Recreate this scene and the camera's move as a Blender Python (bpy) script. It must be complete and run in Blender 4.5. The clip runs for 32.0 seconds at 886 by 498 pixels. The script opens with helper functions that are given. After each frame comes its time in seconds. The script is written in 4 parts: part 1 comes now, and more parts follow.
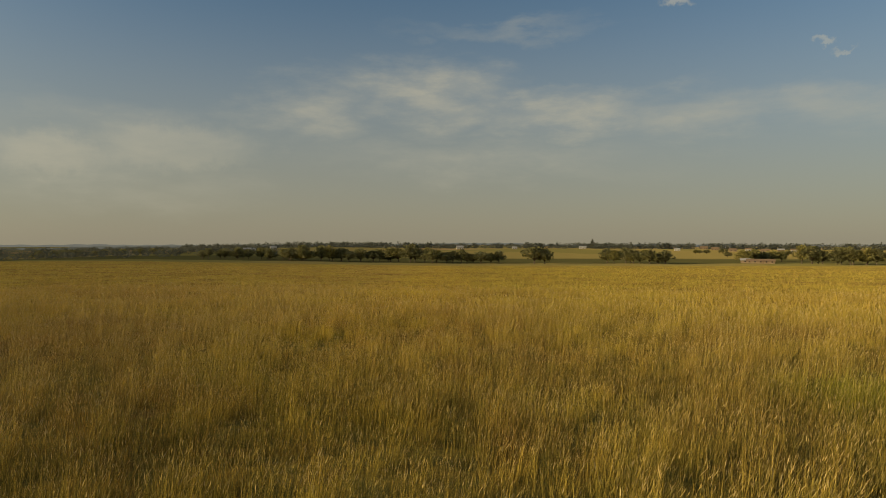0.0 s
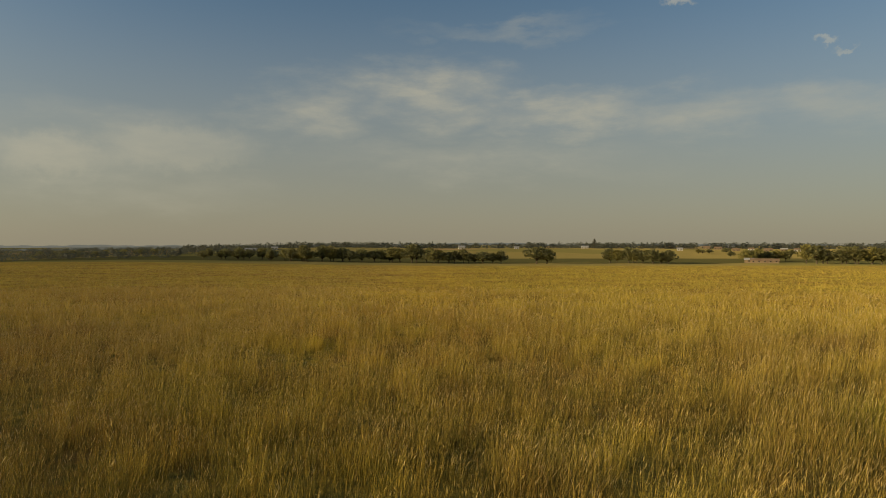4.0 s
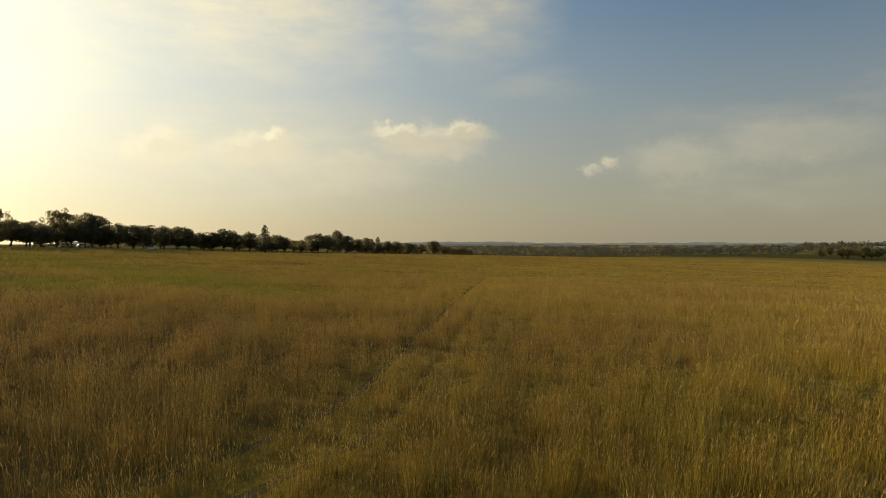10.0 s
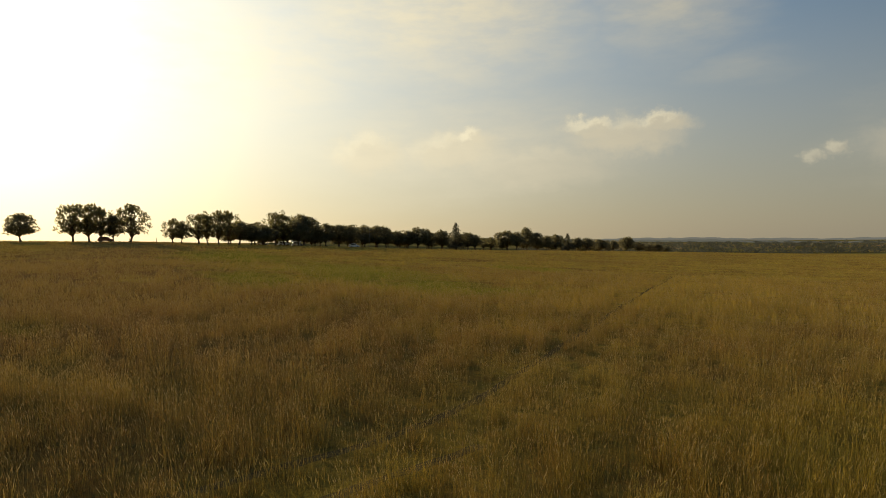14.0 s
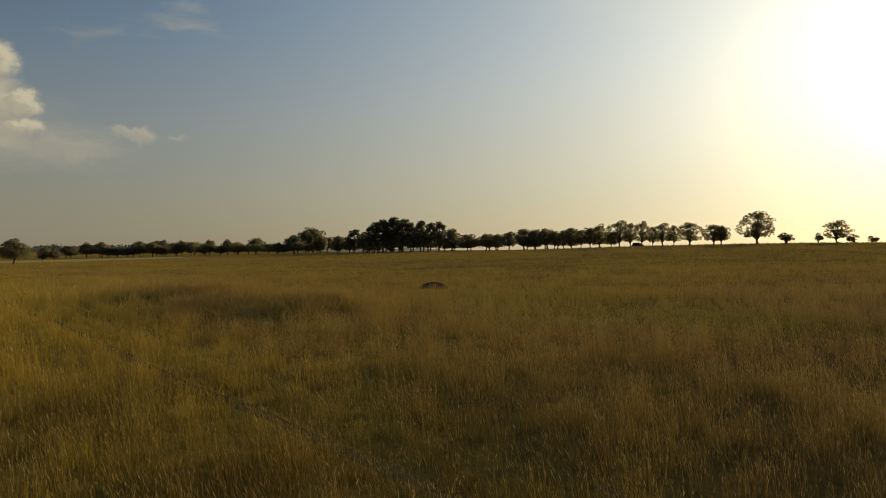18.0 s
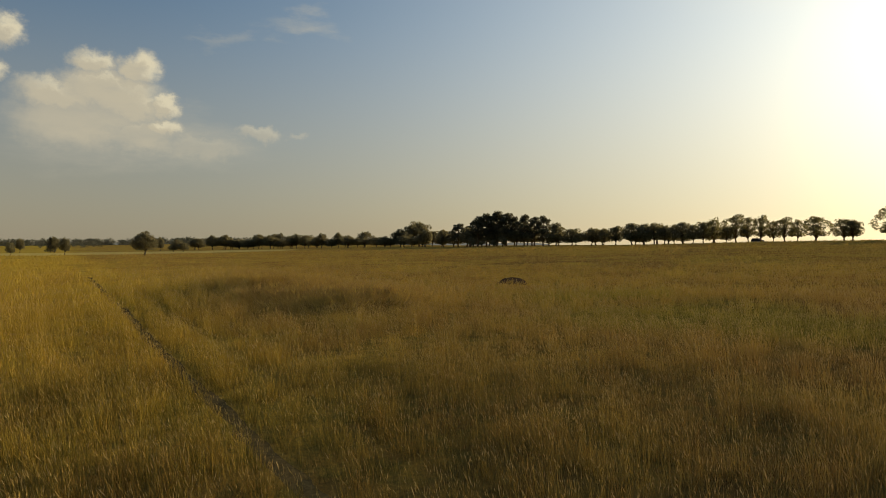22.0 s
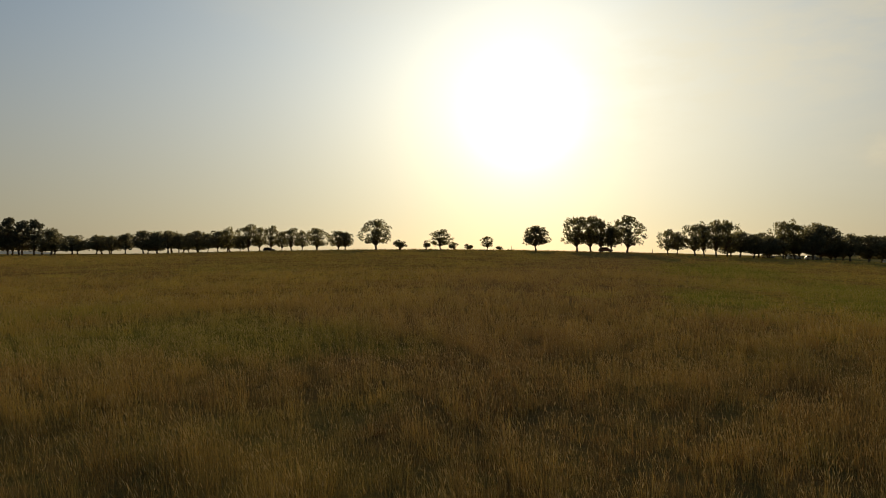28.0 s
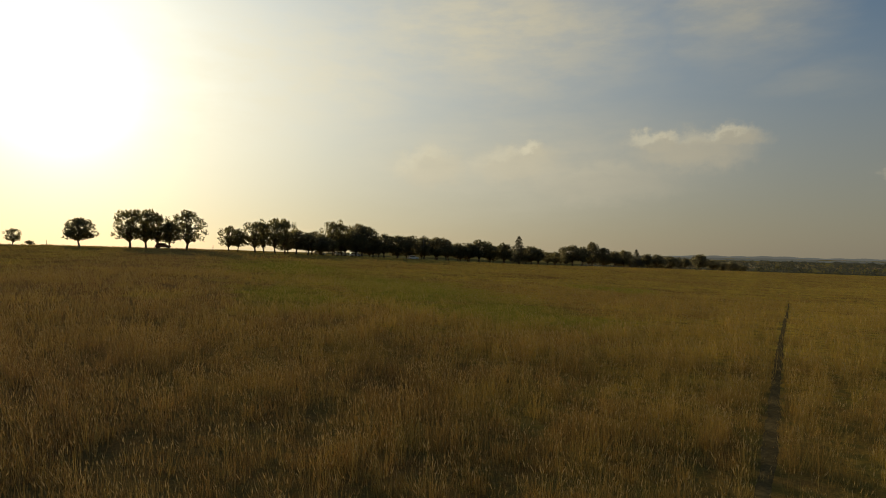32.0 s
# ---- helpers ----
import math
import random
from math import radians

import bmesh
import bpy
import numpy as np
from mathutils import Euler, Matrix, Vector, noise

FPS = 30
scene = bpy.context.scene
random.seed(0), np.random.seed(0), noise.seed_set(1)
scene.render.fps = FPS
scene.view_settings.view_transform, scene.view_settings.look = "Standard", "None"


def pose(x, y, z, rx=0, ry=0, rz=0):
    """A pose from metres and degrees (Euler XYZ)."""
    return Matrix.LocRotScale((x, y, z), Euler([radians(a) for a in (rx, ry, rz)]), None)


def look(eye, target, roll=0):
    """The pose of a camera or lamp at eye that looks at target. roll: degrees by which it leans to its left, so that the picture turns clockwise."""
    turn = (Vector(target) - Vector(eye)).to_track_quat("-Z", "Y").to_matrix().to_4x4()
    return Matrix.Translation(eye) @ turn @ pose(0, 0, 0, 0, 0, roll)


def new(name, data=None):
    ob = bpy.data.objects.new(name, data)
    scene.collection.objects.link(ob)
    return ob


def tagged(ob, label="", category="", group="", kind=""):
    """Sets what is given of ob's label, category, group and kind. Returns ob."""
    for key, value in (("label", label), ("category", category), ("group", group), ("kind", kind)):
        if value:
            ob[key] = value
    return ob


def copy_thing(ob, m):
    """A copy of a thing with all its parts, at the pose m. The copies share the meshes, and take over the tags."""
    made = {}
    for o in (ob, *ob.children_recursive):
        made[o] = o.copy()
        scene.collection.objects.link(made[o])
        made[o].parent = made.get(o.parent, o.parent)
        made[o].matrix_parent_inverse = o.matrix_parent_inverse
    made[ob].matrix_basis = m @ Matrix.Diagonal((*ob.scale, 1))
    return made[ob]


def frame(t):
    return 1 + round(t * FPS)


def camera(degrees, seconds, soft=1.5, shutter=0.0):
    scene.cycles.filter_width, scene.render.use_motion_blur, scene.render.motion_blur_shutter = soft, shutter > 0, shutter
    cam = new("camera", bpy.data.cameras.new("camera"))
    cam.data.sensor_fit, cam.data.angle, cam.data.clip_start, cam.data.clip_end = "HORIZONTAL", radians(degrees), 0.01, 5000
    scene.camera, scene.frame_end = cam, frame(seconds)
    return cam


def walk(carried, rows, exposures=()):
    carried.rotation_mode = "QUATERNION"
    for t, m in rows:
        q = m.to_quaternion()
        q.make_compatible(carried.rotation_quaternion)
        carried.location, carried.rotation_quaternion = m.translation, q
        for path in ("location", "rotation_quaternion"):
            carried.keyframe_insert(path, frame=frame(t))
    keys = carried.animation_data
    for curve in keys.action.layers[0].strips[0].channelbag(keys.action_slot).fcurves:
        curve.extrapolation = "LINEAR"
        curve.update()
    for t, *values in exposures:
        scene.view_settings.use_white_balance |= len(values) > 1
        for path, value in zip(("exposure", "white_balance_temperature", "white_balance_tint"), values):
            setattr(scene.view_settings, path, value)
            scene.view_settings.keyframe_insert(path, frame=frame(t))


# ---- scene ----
cam = camera(68.0, 32.0, soft=0.9)
PATH = [
    (0.0, (0.00, 0.00, 3.80), (-0.02, 50.00, 3.15), 0.07),
    (0.5, (0.00, 0.41, 3.80), (0.47, 50.41, 3.10), 0.05),
    (1.0, (0.00, 0.83, 3.80), (0.47, 50.82, 3.03), 0.04),
    (1.5, (0.00, 1.24, 3.80), (0.57, 51.24, 3.03), 0.04),
    (2.0, (0.00, 1.66, 3.80), (0.87, 51.65, 3.03), 0.04),
    (2.5, (0.00, 2.07, 3.80), (0.52, 52.07, 3.03), 0.04),
    (3.0, (0.00, 2.49, 3.80), (-0.29, 52.48, 3.02), -0.04),
    (3.5, (0.00, 2.90, 3.80), (-0.19, 52.90, 3.15), -0.04),
    (4.0, (-0.02, 3.29, 3.80), (-0.17, 53.29, 3.15), -0.03),
    (4.5, (-0.04, 3.66, 3.80), (-0.19, 53.66, 3.09), -0.01),
    (5.0, (-0.05, 4.04, 3.80), (-0.18, 54.04, 3.03), 0.01),
    (5.5, (0.00, 4.45, 3.80), (-0.05, 54.44, 3.03), 0.03),
    (6.0, (0.18, 4.92, 3.80), (0.35, 54.91, 3.15), 0.07),
    (6.5, (0.34, 5.28, 3.80), (0.52, 55.27, 3.18), 0.00),
    (7.0, (0.50, 5.55, 3.80), (0.19, 55.54, 3.07), 0.11),
    (7.5, (0.67, 5.87, 3.80), (0.62, 55.87, 3.16), 0.17),
    (8.0, (0.78, 6.11, 3.80), (-3.97, 55.88, 3.16), 0.09),
    (8.5, (0.99, 6.21, 3.80), (-10.92, 54.77, 3.15), -0.09),
    (9.0, (1.16, 6.21, 3.80), (-27.63, 47.08, 2.87), 0.28),
    (9.5, (1.41, 6.32, 3.80), (-35.83, 39.67, 2.79), 0.00),
    (10.0, (1.64, 6.38, 3.80), (-36.89, 38.25, 3.05), -0.21),
    (10.5, (2.10, 6.32, 3.80), (-36.40, 38.21, 2.89), -0.23),
    (11.0, (2.51, 6.30, 3.80), (-36.06, 38.09, 2.86), -0.13),
    (11.5, (2.76, 6.39, 3.80), (-35.81, 38.20, 2.80), -0.01),
    (12.0, (2.65, 6.71, 3.80), (-35.86, 38.59, 2.92), 0.10),
    (12.5, (2.28, 7.19, 3.80), (-36.30, 38.98, 2.96), 0.06),
    (13.0, (1.83, 7.78, 3.80), (-36.79, 39.52, 3.07), -0.13),
    (13.5, (1.61, 8.20, 3.80), (-37.70, 39.09, 3.03), -0.20),
    (14.0, (1.65, 8.63, 3.80), (-44.40, 28.09, 2.92), -0.68),
    (14.5, (1.63, 9.07, 3.80), (-45.74, 25.05, 3.01), -0.66),
    (15.0, (1.50, 9.50, 3.80), (-47.84, 17.59, 3.16), -0.64),
    (15.5, (1.31, 9.93, 3.80), (-48.65, 7.97, 3.34), -0.62),
    (16.0, (1.09, 10.35, 3.80), (-47.31, -2.19, 3.51), -0.60),
    (16.5, (0.83, 10.77, 3.80), (-44.10, -11.16, 3.63), -0.58),
    (17.0, (0.49, 11.19, 3.80), (-39.92, -18.25, 3.66), -0.57),
    (17.5, (0.14, 11.57, 3.80), (-35.97, -23.02, 3.68), -0.63),
    (18.0, (-0.26, 11.88, 3.80), (-32.55, -26.30, 3.71), -0.41),
    (18.5, (-0.61, 12.13, 3.80), (-32.53, -26.36, 3.66), -0.45),
    (19.0, (-0.96, 12.29, 3.80), (-32.73, -26.32, 3.60), -0.45),
    (19.5, (-1.31, 12.43, 3.80), (-29.98, -28.53, 3.61), -0.36),
    (20.0, (-1.72, 12.54, 3.80), (-26.52, -30.88, 3.50), -0.40),
    (20.5, (-2.14, 12.58, 3.80), (-27.34, -30.60, 3.41), -0.27),
    (21.0, (-2.58, 12.63, 3.80), (-28.13, -30.34, 3.34), -0.22),
    (21.5, (-3.05, 12.72, 3.80), (-28.54, -30.29, 3.33), -0.18),
    (22.0, (-3.50, 12.82, 3.80), (-28.97, -30.20, 3.30), -0.05),
    (22.5, (-3.95, 12.94, 3.80), (-29.27, -30.17, 3.31), 0.10),
    (23.0, (-4.38, 13.06, 3.80), (-29.46, -30.19, 3.29), 0.22),
    (23.5, (-4.79, 13.16, 3.80), (-29.71, -30.18, 3.25), 0.35),
    (24.0, (-5.20, 13.20, 3.80), (-30.08, -30.17, 3.28), 0.51),
    (24.5, (-5.59, 13.24, 3.80), (-30.52, -30.10, 3.32), 0.60),
    (25.0, (-5.89, 13.35, 3.80), (-30.99, -29.89, 3.28), 0.69),
    (25.5, (-6.19, 13.48, 3.80), (-32.62, -28.95, 3.24), 0.66),
    (26.0, (-6.39, 13.60, 3.80), (-36.35, -26.43, 3.28), 0.82),
    (26.5, (-6.53, 13.66, 3.80), (-46.23, -16.74, 3.58), 0.69),
    (27.0, (-6.91, 13.47, 3.80), (-50.73, -10.60, 3.76), 0.50),
    (27.5, (-7.40, 13.19, 3.80), (-53.41, -6.40, 3.90), 0.27),
    (28.0, (-7.93, 12.86, 3.80), (-55.07, -3.80, 3.99), 0.11),
    (28.5, (-8.42, 12.54, 3.80), (-56.20, -2.20, 4.01), 0.11),
    (28.8, (-8.68, 12.36, 3.80), (-56.27, -2.96, 3.94), 0.34),
    (29.0, (-8.84, 12.24, 3.80), (-58.29, 4.82, 4.05), 0.44),
    (29.5, (-9.25, 11.92, 3.80), (-59.14, 8.52, 4.09), 0.39),
    (30.0, (-9.29, 11.94, 3.80), (-58.97, 17.57, 4.07), 0.40),
    (30.5, (-9.31, 11.96, 3.80), (-58.26, 22.17, 4.08), 0.27),
    (31.0, (-9.33, 11.97, 3.80), (-57.43, 25.61, 4.10), 0.40),
    (31.5, (-9.35, 11.97, 3.80), (-56.68, 28.09, 4.06), 0.48),
    (32.0, (-9.36, 11.98, 3.80), (-56.98, 27.21, 3.91), 0.51),
]
EXPOSURES = [(0.0, 0.27, 7050, 3), (8.0, 0.27, 7050, 3), (9.0, 0.46, 7150, 4), (10.0, 0.46, 7150, 4), (11.0, 0.34, 7150, 5), (13.5, 0.34, 7150, 5), (14.5, 0.22, 7150, 6), (16.5, -0.47, 7150, 6),
             (17.0, -0.42, 7150, 6), (18.0, 0.0, 7150, 6), (20.0, 0.30, 7150, 6), (25.5, 0.42, 7150, 6), (26.5, 0.3, 7150, 6), (28.5, -0.36, 6950, 6),
             (30.0, -0.6, 6950, 6), (31.0, -0.44, 6880, 6), (32.0, -0.16, 6880, 5)]
walk(cam, [(t, look(eye, target, roll)) for t, eye, target, roll in PATH], EXPOSURES)

# ---- light ----
SUN_AZ, SUN_EL = radians(102.5), radians(11.5)
SUN_DIR = Vector((-math.sin(SUN_AZ) * math.cos(SUN_EL), math.cos(SUN_AZ) * math.cos(SUN_EL), math.sin(SUN_EL)))
sun = new("sun", bpy.data.lights.new("sun", "SUN"))
sun.data.energy, sun.data.angle, sun.data.color = 4.2, radians(0.6), (1.0, 0.80, 0.52)
sun.matrix_world = look(SUN_DIR * 300, (0, 0, 0))


class Nodes:
    """Short hand for a node tree."""

    def __init__(self, tree):
        self.tree = tree
        tree.nodes.clear()

    def put(self, kind, ins=(), **props):
        n = self.tree.nodes.new(kind)
        for k, v in props.items():
            if k == "operation":
                n.operation = v
            elif k == "data_type":
                n.data_type = v
            elif k == "blend_type":
                n.blend_type = v
            elif k == "interpolation_type":
                n.interpolation_type = v
            elif k == "noise_dimensions":
                n.noise_dimensions = v
            elif k == "uv_map":
                n.uv_map = v
            elif k == "feature":
                n.feature = v
        for k, v in (ins.items() if isinstance(ins, dict) else enumerate(ins)):
            if isinstance(v, bpy.types.NodeSocket):
                self.tree.links.new(v, n.inputs[k])
            elif v is not None:
                n.inputs[k].default_value = v
        return n

    def math(self, op, a, b=None, c=None):
        return self.put("ShaderNodeMath", [a, b, c], operation=op).outputs[0]

    def vec(self, op, a, b=None):
        n = self.put("ShaderNodeVectorMath", [a, b], operation=op)
        return n.outputs[1] if op in ("LENGTH", "DOT_PRODUCT") else n.outputs[0]

    def step(self, x, lo, hi, a=0.0, b=1.0):
        return self.put("ShaderNodeMapRange", [x, lo, hi, a, b], interpolation_type="SMOOTHSTEP").outputs[0]

    def mix(self, fac, a, b, how="MIX"):
        n = self.put("ShaderNodeMix", data_type="RGBA", blend_type=how)
        for k, v in ((0, fac), (6, a), (7, b)):
            if isinstance(v, bpy.types.NodeSocket):
                self.tree.links.new(v, n.inputs[k])
            elif k == 0:
                n.inputs[k].default_value = v
            else:
                n.inputs[k].default_value = (*v, 1.0)
        return n.outputs[2]

    def noise(self, vector, scale, detail=3.0, rough=0.55):
        return self.put("ShaderNodeTexNoise", {"Vector": vector, "Scale": scale, "Detail": detail, "Roughness": rough}).outputs[0]

    def join(self, x, y, z=0.0):
        return self.put("ShaderNodeCombineXYZ", [x, y, z]).outputs[0]


# ---- sky ----
world = bpy.data.worlds.new("hazy_evening_sky")
scene.world = world
world.use_nodes = True
w = Nodes(world.node_tree)
way = w.put("ShaderNodeTexCoord").outputs["Generated"]
split = w.put("ShaderNodeSeparateXYZ", [way])
sky = w.tree.nodes.new("ShaderNodeTexSky")
sky.sky_type, sky.sun_disc = "NISHITA", False
sky.sun_elevation, sky.sun_rotation = SUN_EL, -SUN_AZ
sky.altitude, sky.air_density, sky.dust_density, sky.ozone_density = 1400, 1.0, 2.0, 1.5
DEG = 180 / math.pi
elev = w.math("MULTIPLY", w.math("ARCSINE", split.outputs[2]), DEG)
azim = w.math("MULTIPLY", w.math("ARCTAN2", w.math("MULTIPLY", split.outputs[0], -1), split.outputs[1]), DEG)
azim = w.math("ADD", azim, w.math("MULTIPLY", w.math("LESS_THAN", azim, -100.0), 360.0))
flat = w.join(w.math("MULTIPLY", azim, 0.075), w.math("MULTIPLY", elev, 0.22))
warp_a = w.math("SUBTRACT", w.noise(flat, 1.6, 5, 0.6), 0.5)
warp_b = w.math("SUBTRACT", w.noise(w.vec("ADD", flat, (7.3, 2.1, 0)), 1.6, 5, 0.6), 0.5)
fine = w.noise(flat, 3.0, 6, 0.6)
knob_a = w.math("SUBTRACT", w.noise(w.join(azim, elev), 0.75, 4, 0.6), 0.5)
knob_b = w.math("SUBTRACT", w.noise(w.join(azim, elev, 5.0), 0.75, 4, 0.6), 0.5)


def cloud_bank(blobs, wobble, edge, shift=(0, 0), knobs=0.0):
    """Ellipses of cloud (azimuth, elevation, half width, half height, weight) with edges torn by noise."""
    here = w.join(w.math("ADD", azim, w.math("MULTIPLY", warp_a, wobble * 2.2)), w.math("ADD", elev, w.math("MULTIPLY", warp_b, wobble)))
    if knobs:
        here = w.vec("ADD", here, w.join(w.math("MULTIPLY", knob_a, knobs), w.math("MULTIPLY", knob_b, knobs)))
    here = w.vec("ADD", here, (*shift, 0))
    total = None
    for a, e, ra, re, weight in blobs:
        d = w.vec("LENGTH", w.vec("MULTIPLY", w.vec("SUBTRACT", here, (a, e, 0)), (1 / ra, 1 / re, 0)))
        m = w.step(d, 1.0, edge, 0.0, weight)
        total = m if total is None else w.math("MAXIMUM", total, m)
    return total


CIRRUS = [(1, 12.6, 11, 3.8, 0.75), (11, 10.8, 8, 3.8, 0.6), (-10, 10.8, 11, 2.8, 0.7), (-21, 10.3, 11, 3.2, 0.55), (26, 8.5, 13, 3.4, 0.3),
          (-30, 10, 9, 2.4, 0.4), (-5, 17.5, 12, 1.2, 0.25), (-3, 7.0, 20, 3, 0.35), (28, 6, 12, 4, 0.35), (161, 18, 5, 1.6, 0.5), (167, 16.3, 4, 1.0, 0.35), (174, 8, 13, 3.4, 0.6),
          (24, 4, 12, 3, 0.25)]
VEIL = [(68, 19, 24, 11, 1.0), (84, 15, 22, 10, 0.8), (48, 20, 10, 8, 0.85), (66, 8, 24, 7.5, 0.7), (120, 22, 18, 6, 0.25), (89, 12, 15, 11, 0.6), (43, 13, 7, 2.2, 0.3)]
PUFFS = [(174.8, 14.1, 2.0, 1.9, 1.0), (177.8, 14.3, 2.3, 1.5, 0.95), (177.0, 12.4, 4.8, 2.2, 0.93), (180.5, 11.7, 3.9, 1.8, 0.93), (179.3, 10.0, 5.8, 2.6, 0.72),
         (175.8, 11.4, 3.6, 2.1, 0.93), (173.2, 11.5, 1.5, 1.2, 0.95), (173.3, 9.7, 1.7, 1.2, 0.95), (174.8, 9.0, 3.2, 1.6, 0.6), (183.9, 15.9, 1.9, 1.5, 1.0),
         (184.8, 13.2, 1.8, 1.2, 0.95), (165.8, 9.8, 2.3, 0.9, 0.5), (162.6, 9.6, 1.0, 0.5, 0.3), (170, 8.4, 4, 1.2, 0.35), (188, 12, 3, 4, 0.8)]
BANKS = [(51.5, 8.2, 6.6, 2.3, 0.85), (48.6, 9.2, 3.8, 1.5, 0.9), (54.2, 9.0, 3.4, 1.4, 0.9), (66, 7.4, 5.6, 2.4, 0.85), (64.5, 8.4, 2.2, 1.4, 0.9), (73.4, 7.2, 4.2, 2.4, 0.9), (59, 5.8, 9, 2.4, 0.5),
         (35.8, 6.2, 1.3, 1.2, 0.6), (37.4, 5.8, 1.0, 0.9, 0.5), (31, 6.4, 5, 2.2, 0.35), (-19.2, 18.9, 1.5, 0.45, 0.4), (-30, 14.8, 0.9, 0.35, 0.35),
         (-31.3, 14.0, 1.2, 0.3, 0.3), (22, 7.5, 8, 2.4, 0.3)]
veil = w.math("MULTIPLY", cloud_bank(CIRRUS, 7.0, 0.0), w.step(fine, 0.30, 0.70, 0.45, 1.0))
veil = w.math("MAXIMUM", veil, w.math("MULTIPLY", cloud_bank(VEIL, 3.6, 0.0), w.step(fine, 0.32, 0.68, 0.62, 1.0)))
puffs = w.math("MAXIMUM", cloud_bank(PUFFS, 1.0, 0.35, (0.8, 0.7), 2.2), cloud_bank(BANKS, 1.2, 0.3, (0, 0), 2.4))
behind = w.math("MAXIMUM", cloud_bank(PUFFS, 1.0, 0.3, (0.25, 1.2), 2.2), cloud_bank(BANKS, 1.2, 0.3, (0.6, 0.55), 2.4))
rim = w.math("MAXIMUM", w.math("SUBTRACT", puffs, behind), 0.0)
puffs = w.math("MULTIPLY", puffs, w.step(fine, 0.2, 0.6, 0.8, 1.0))
toward = w.math("MAXIMUM", w.vec("DOT_PRODUCT", way, tuple(SUN_DIR)), 0.0)
thick = w.math("ADD", 1.0, w.math("MULTIPLY", veil, 0.6))
wide_glow = w.math("MULTIPLY", w.math("MULTIPLY", w.math("POWER", toward, 4.0), 3.45), thick)
core_glow = w.math("ADD", w.math("MULTIPLY", w.math("POWER", toward, 22.0), 1.3), w.math("MULTIPLY", w.math("POWER", toward, 480.0), 9.0))
core_glow = w.math("MULTIPLY", core_glow, thick)
haze = w.step(elev, 23.0, -1.0, 0.0, 0.85)
warm_haze = w.mix(w.step(toward, 0.3, 0.95, 0.0, 1.0), (2.38, 2.08, 1.65), (2.75, 2.16, 1.5))
base = w.mix(haze, w.mix(1.0, sky.outputs[0], (0.71, 0.79, 0.85), "MULTIPLY"), warm_haze)
base = w.mix(veil, base, (3.75, 3.5, 2.95))
lit = w.mix(w.step(rim, 0.0, 0.8), (4.0, 3.65, 2.95), (5.3, 4.85, 3.8))
base = w.mix(puffs, base, lit)
glow = w.mix(1.0, base, w.mix(1.0, (1.0, 0.91, 0.68), w.join(wide_glow, wide_glow, wide_glow), "MULTIPLY"), "ADD")
glow = w.mix(1.0, glow, w.mix(1.0, (1.0, 0.965, 0.84), w.join(core_glow, core_glow, core_glow), "MULTIPLY"), "ADD")
w.put("ShaderNodeOutputWorld", [w.put("ShaderNodeBackground", {"Color": glow, "Strength": 0.1}).outputs[0]])


# ---- the lie of the land ----
GY = [-3000, -1200, -400, -245, -178, -130, -80, -40, 0, 50, 130, 300, 420, 520, 1300, 2500, 4500]
GZ = [-10, -0.5, -1.5, -0.6, -0.3, -0.1, 0, 0, 0, -1.7, -4.7, -9.3, -13.0, -14.8, -13.5, -22, -36]
MOUND = (-16.8, -25.0)
# the wheel track: straight south of the bend, then north-west
TRACK = [(-7.9, -140), (-7.6, -60), (-7.55, -30), (-7.55, -5), (-7.7, 3), (-8.6, 9), (-11.5, 14.6), (-18.5, 22.1), (-40, 44), (-70, 75), (-140, 148), (-200, 212)]


def smooth(a, b, x):
    u = np.clip((x - a) / (b - a), 0, 1)
    return u * u * (3 - 2 * u)


def waves(x, y):
    """Gentle unevenness, the same at every call."""
    return (0.05 * np.sin(x * 0.9 + 1.3 * np.sin(y * 0.31)) * np.sin(y * 0.8 + 0.7) + 0.09 * np.sin(x * 0.23 + 2.0) * np.sin(y * 0.19 + np.sin(x * 0.11))
            + 0.16 * np.sin(x * 0.061 + 0.4) * np.sin(y * 0.052 + 1.1))


def track_offset(x, y):
    """How far from the track's middle line."""
    best = np.full(np.shape(x), 1e9)
    for (ax, ay), (bx, by) in zip(TRACK, TRACK[1:]):
        ux, uy = bx - ax, by - ay
        s = np.clip(((x - ax) * ux + (y - ay) * uy) / (ux * ux + uy * uy), 0, 1)
        best = np.minimum(best, np.hypot(x - ax - s * ux, y - ay - s * uy))
    return best


def rut(x, y):
    """1 in a wheel rut, 0 beside it."""
    wander = 0.05 * np.sin(x * 0.4 + y * 0.3) + 0.02 * np.sin(y * 1.7 + x * 1.1)
    return np.exp(-(((track_offset(x, y) - 0.9 + wander) / 0.24) ** 4))


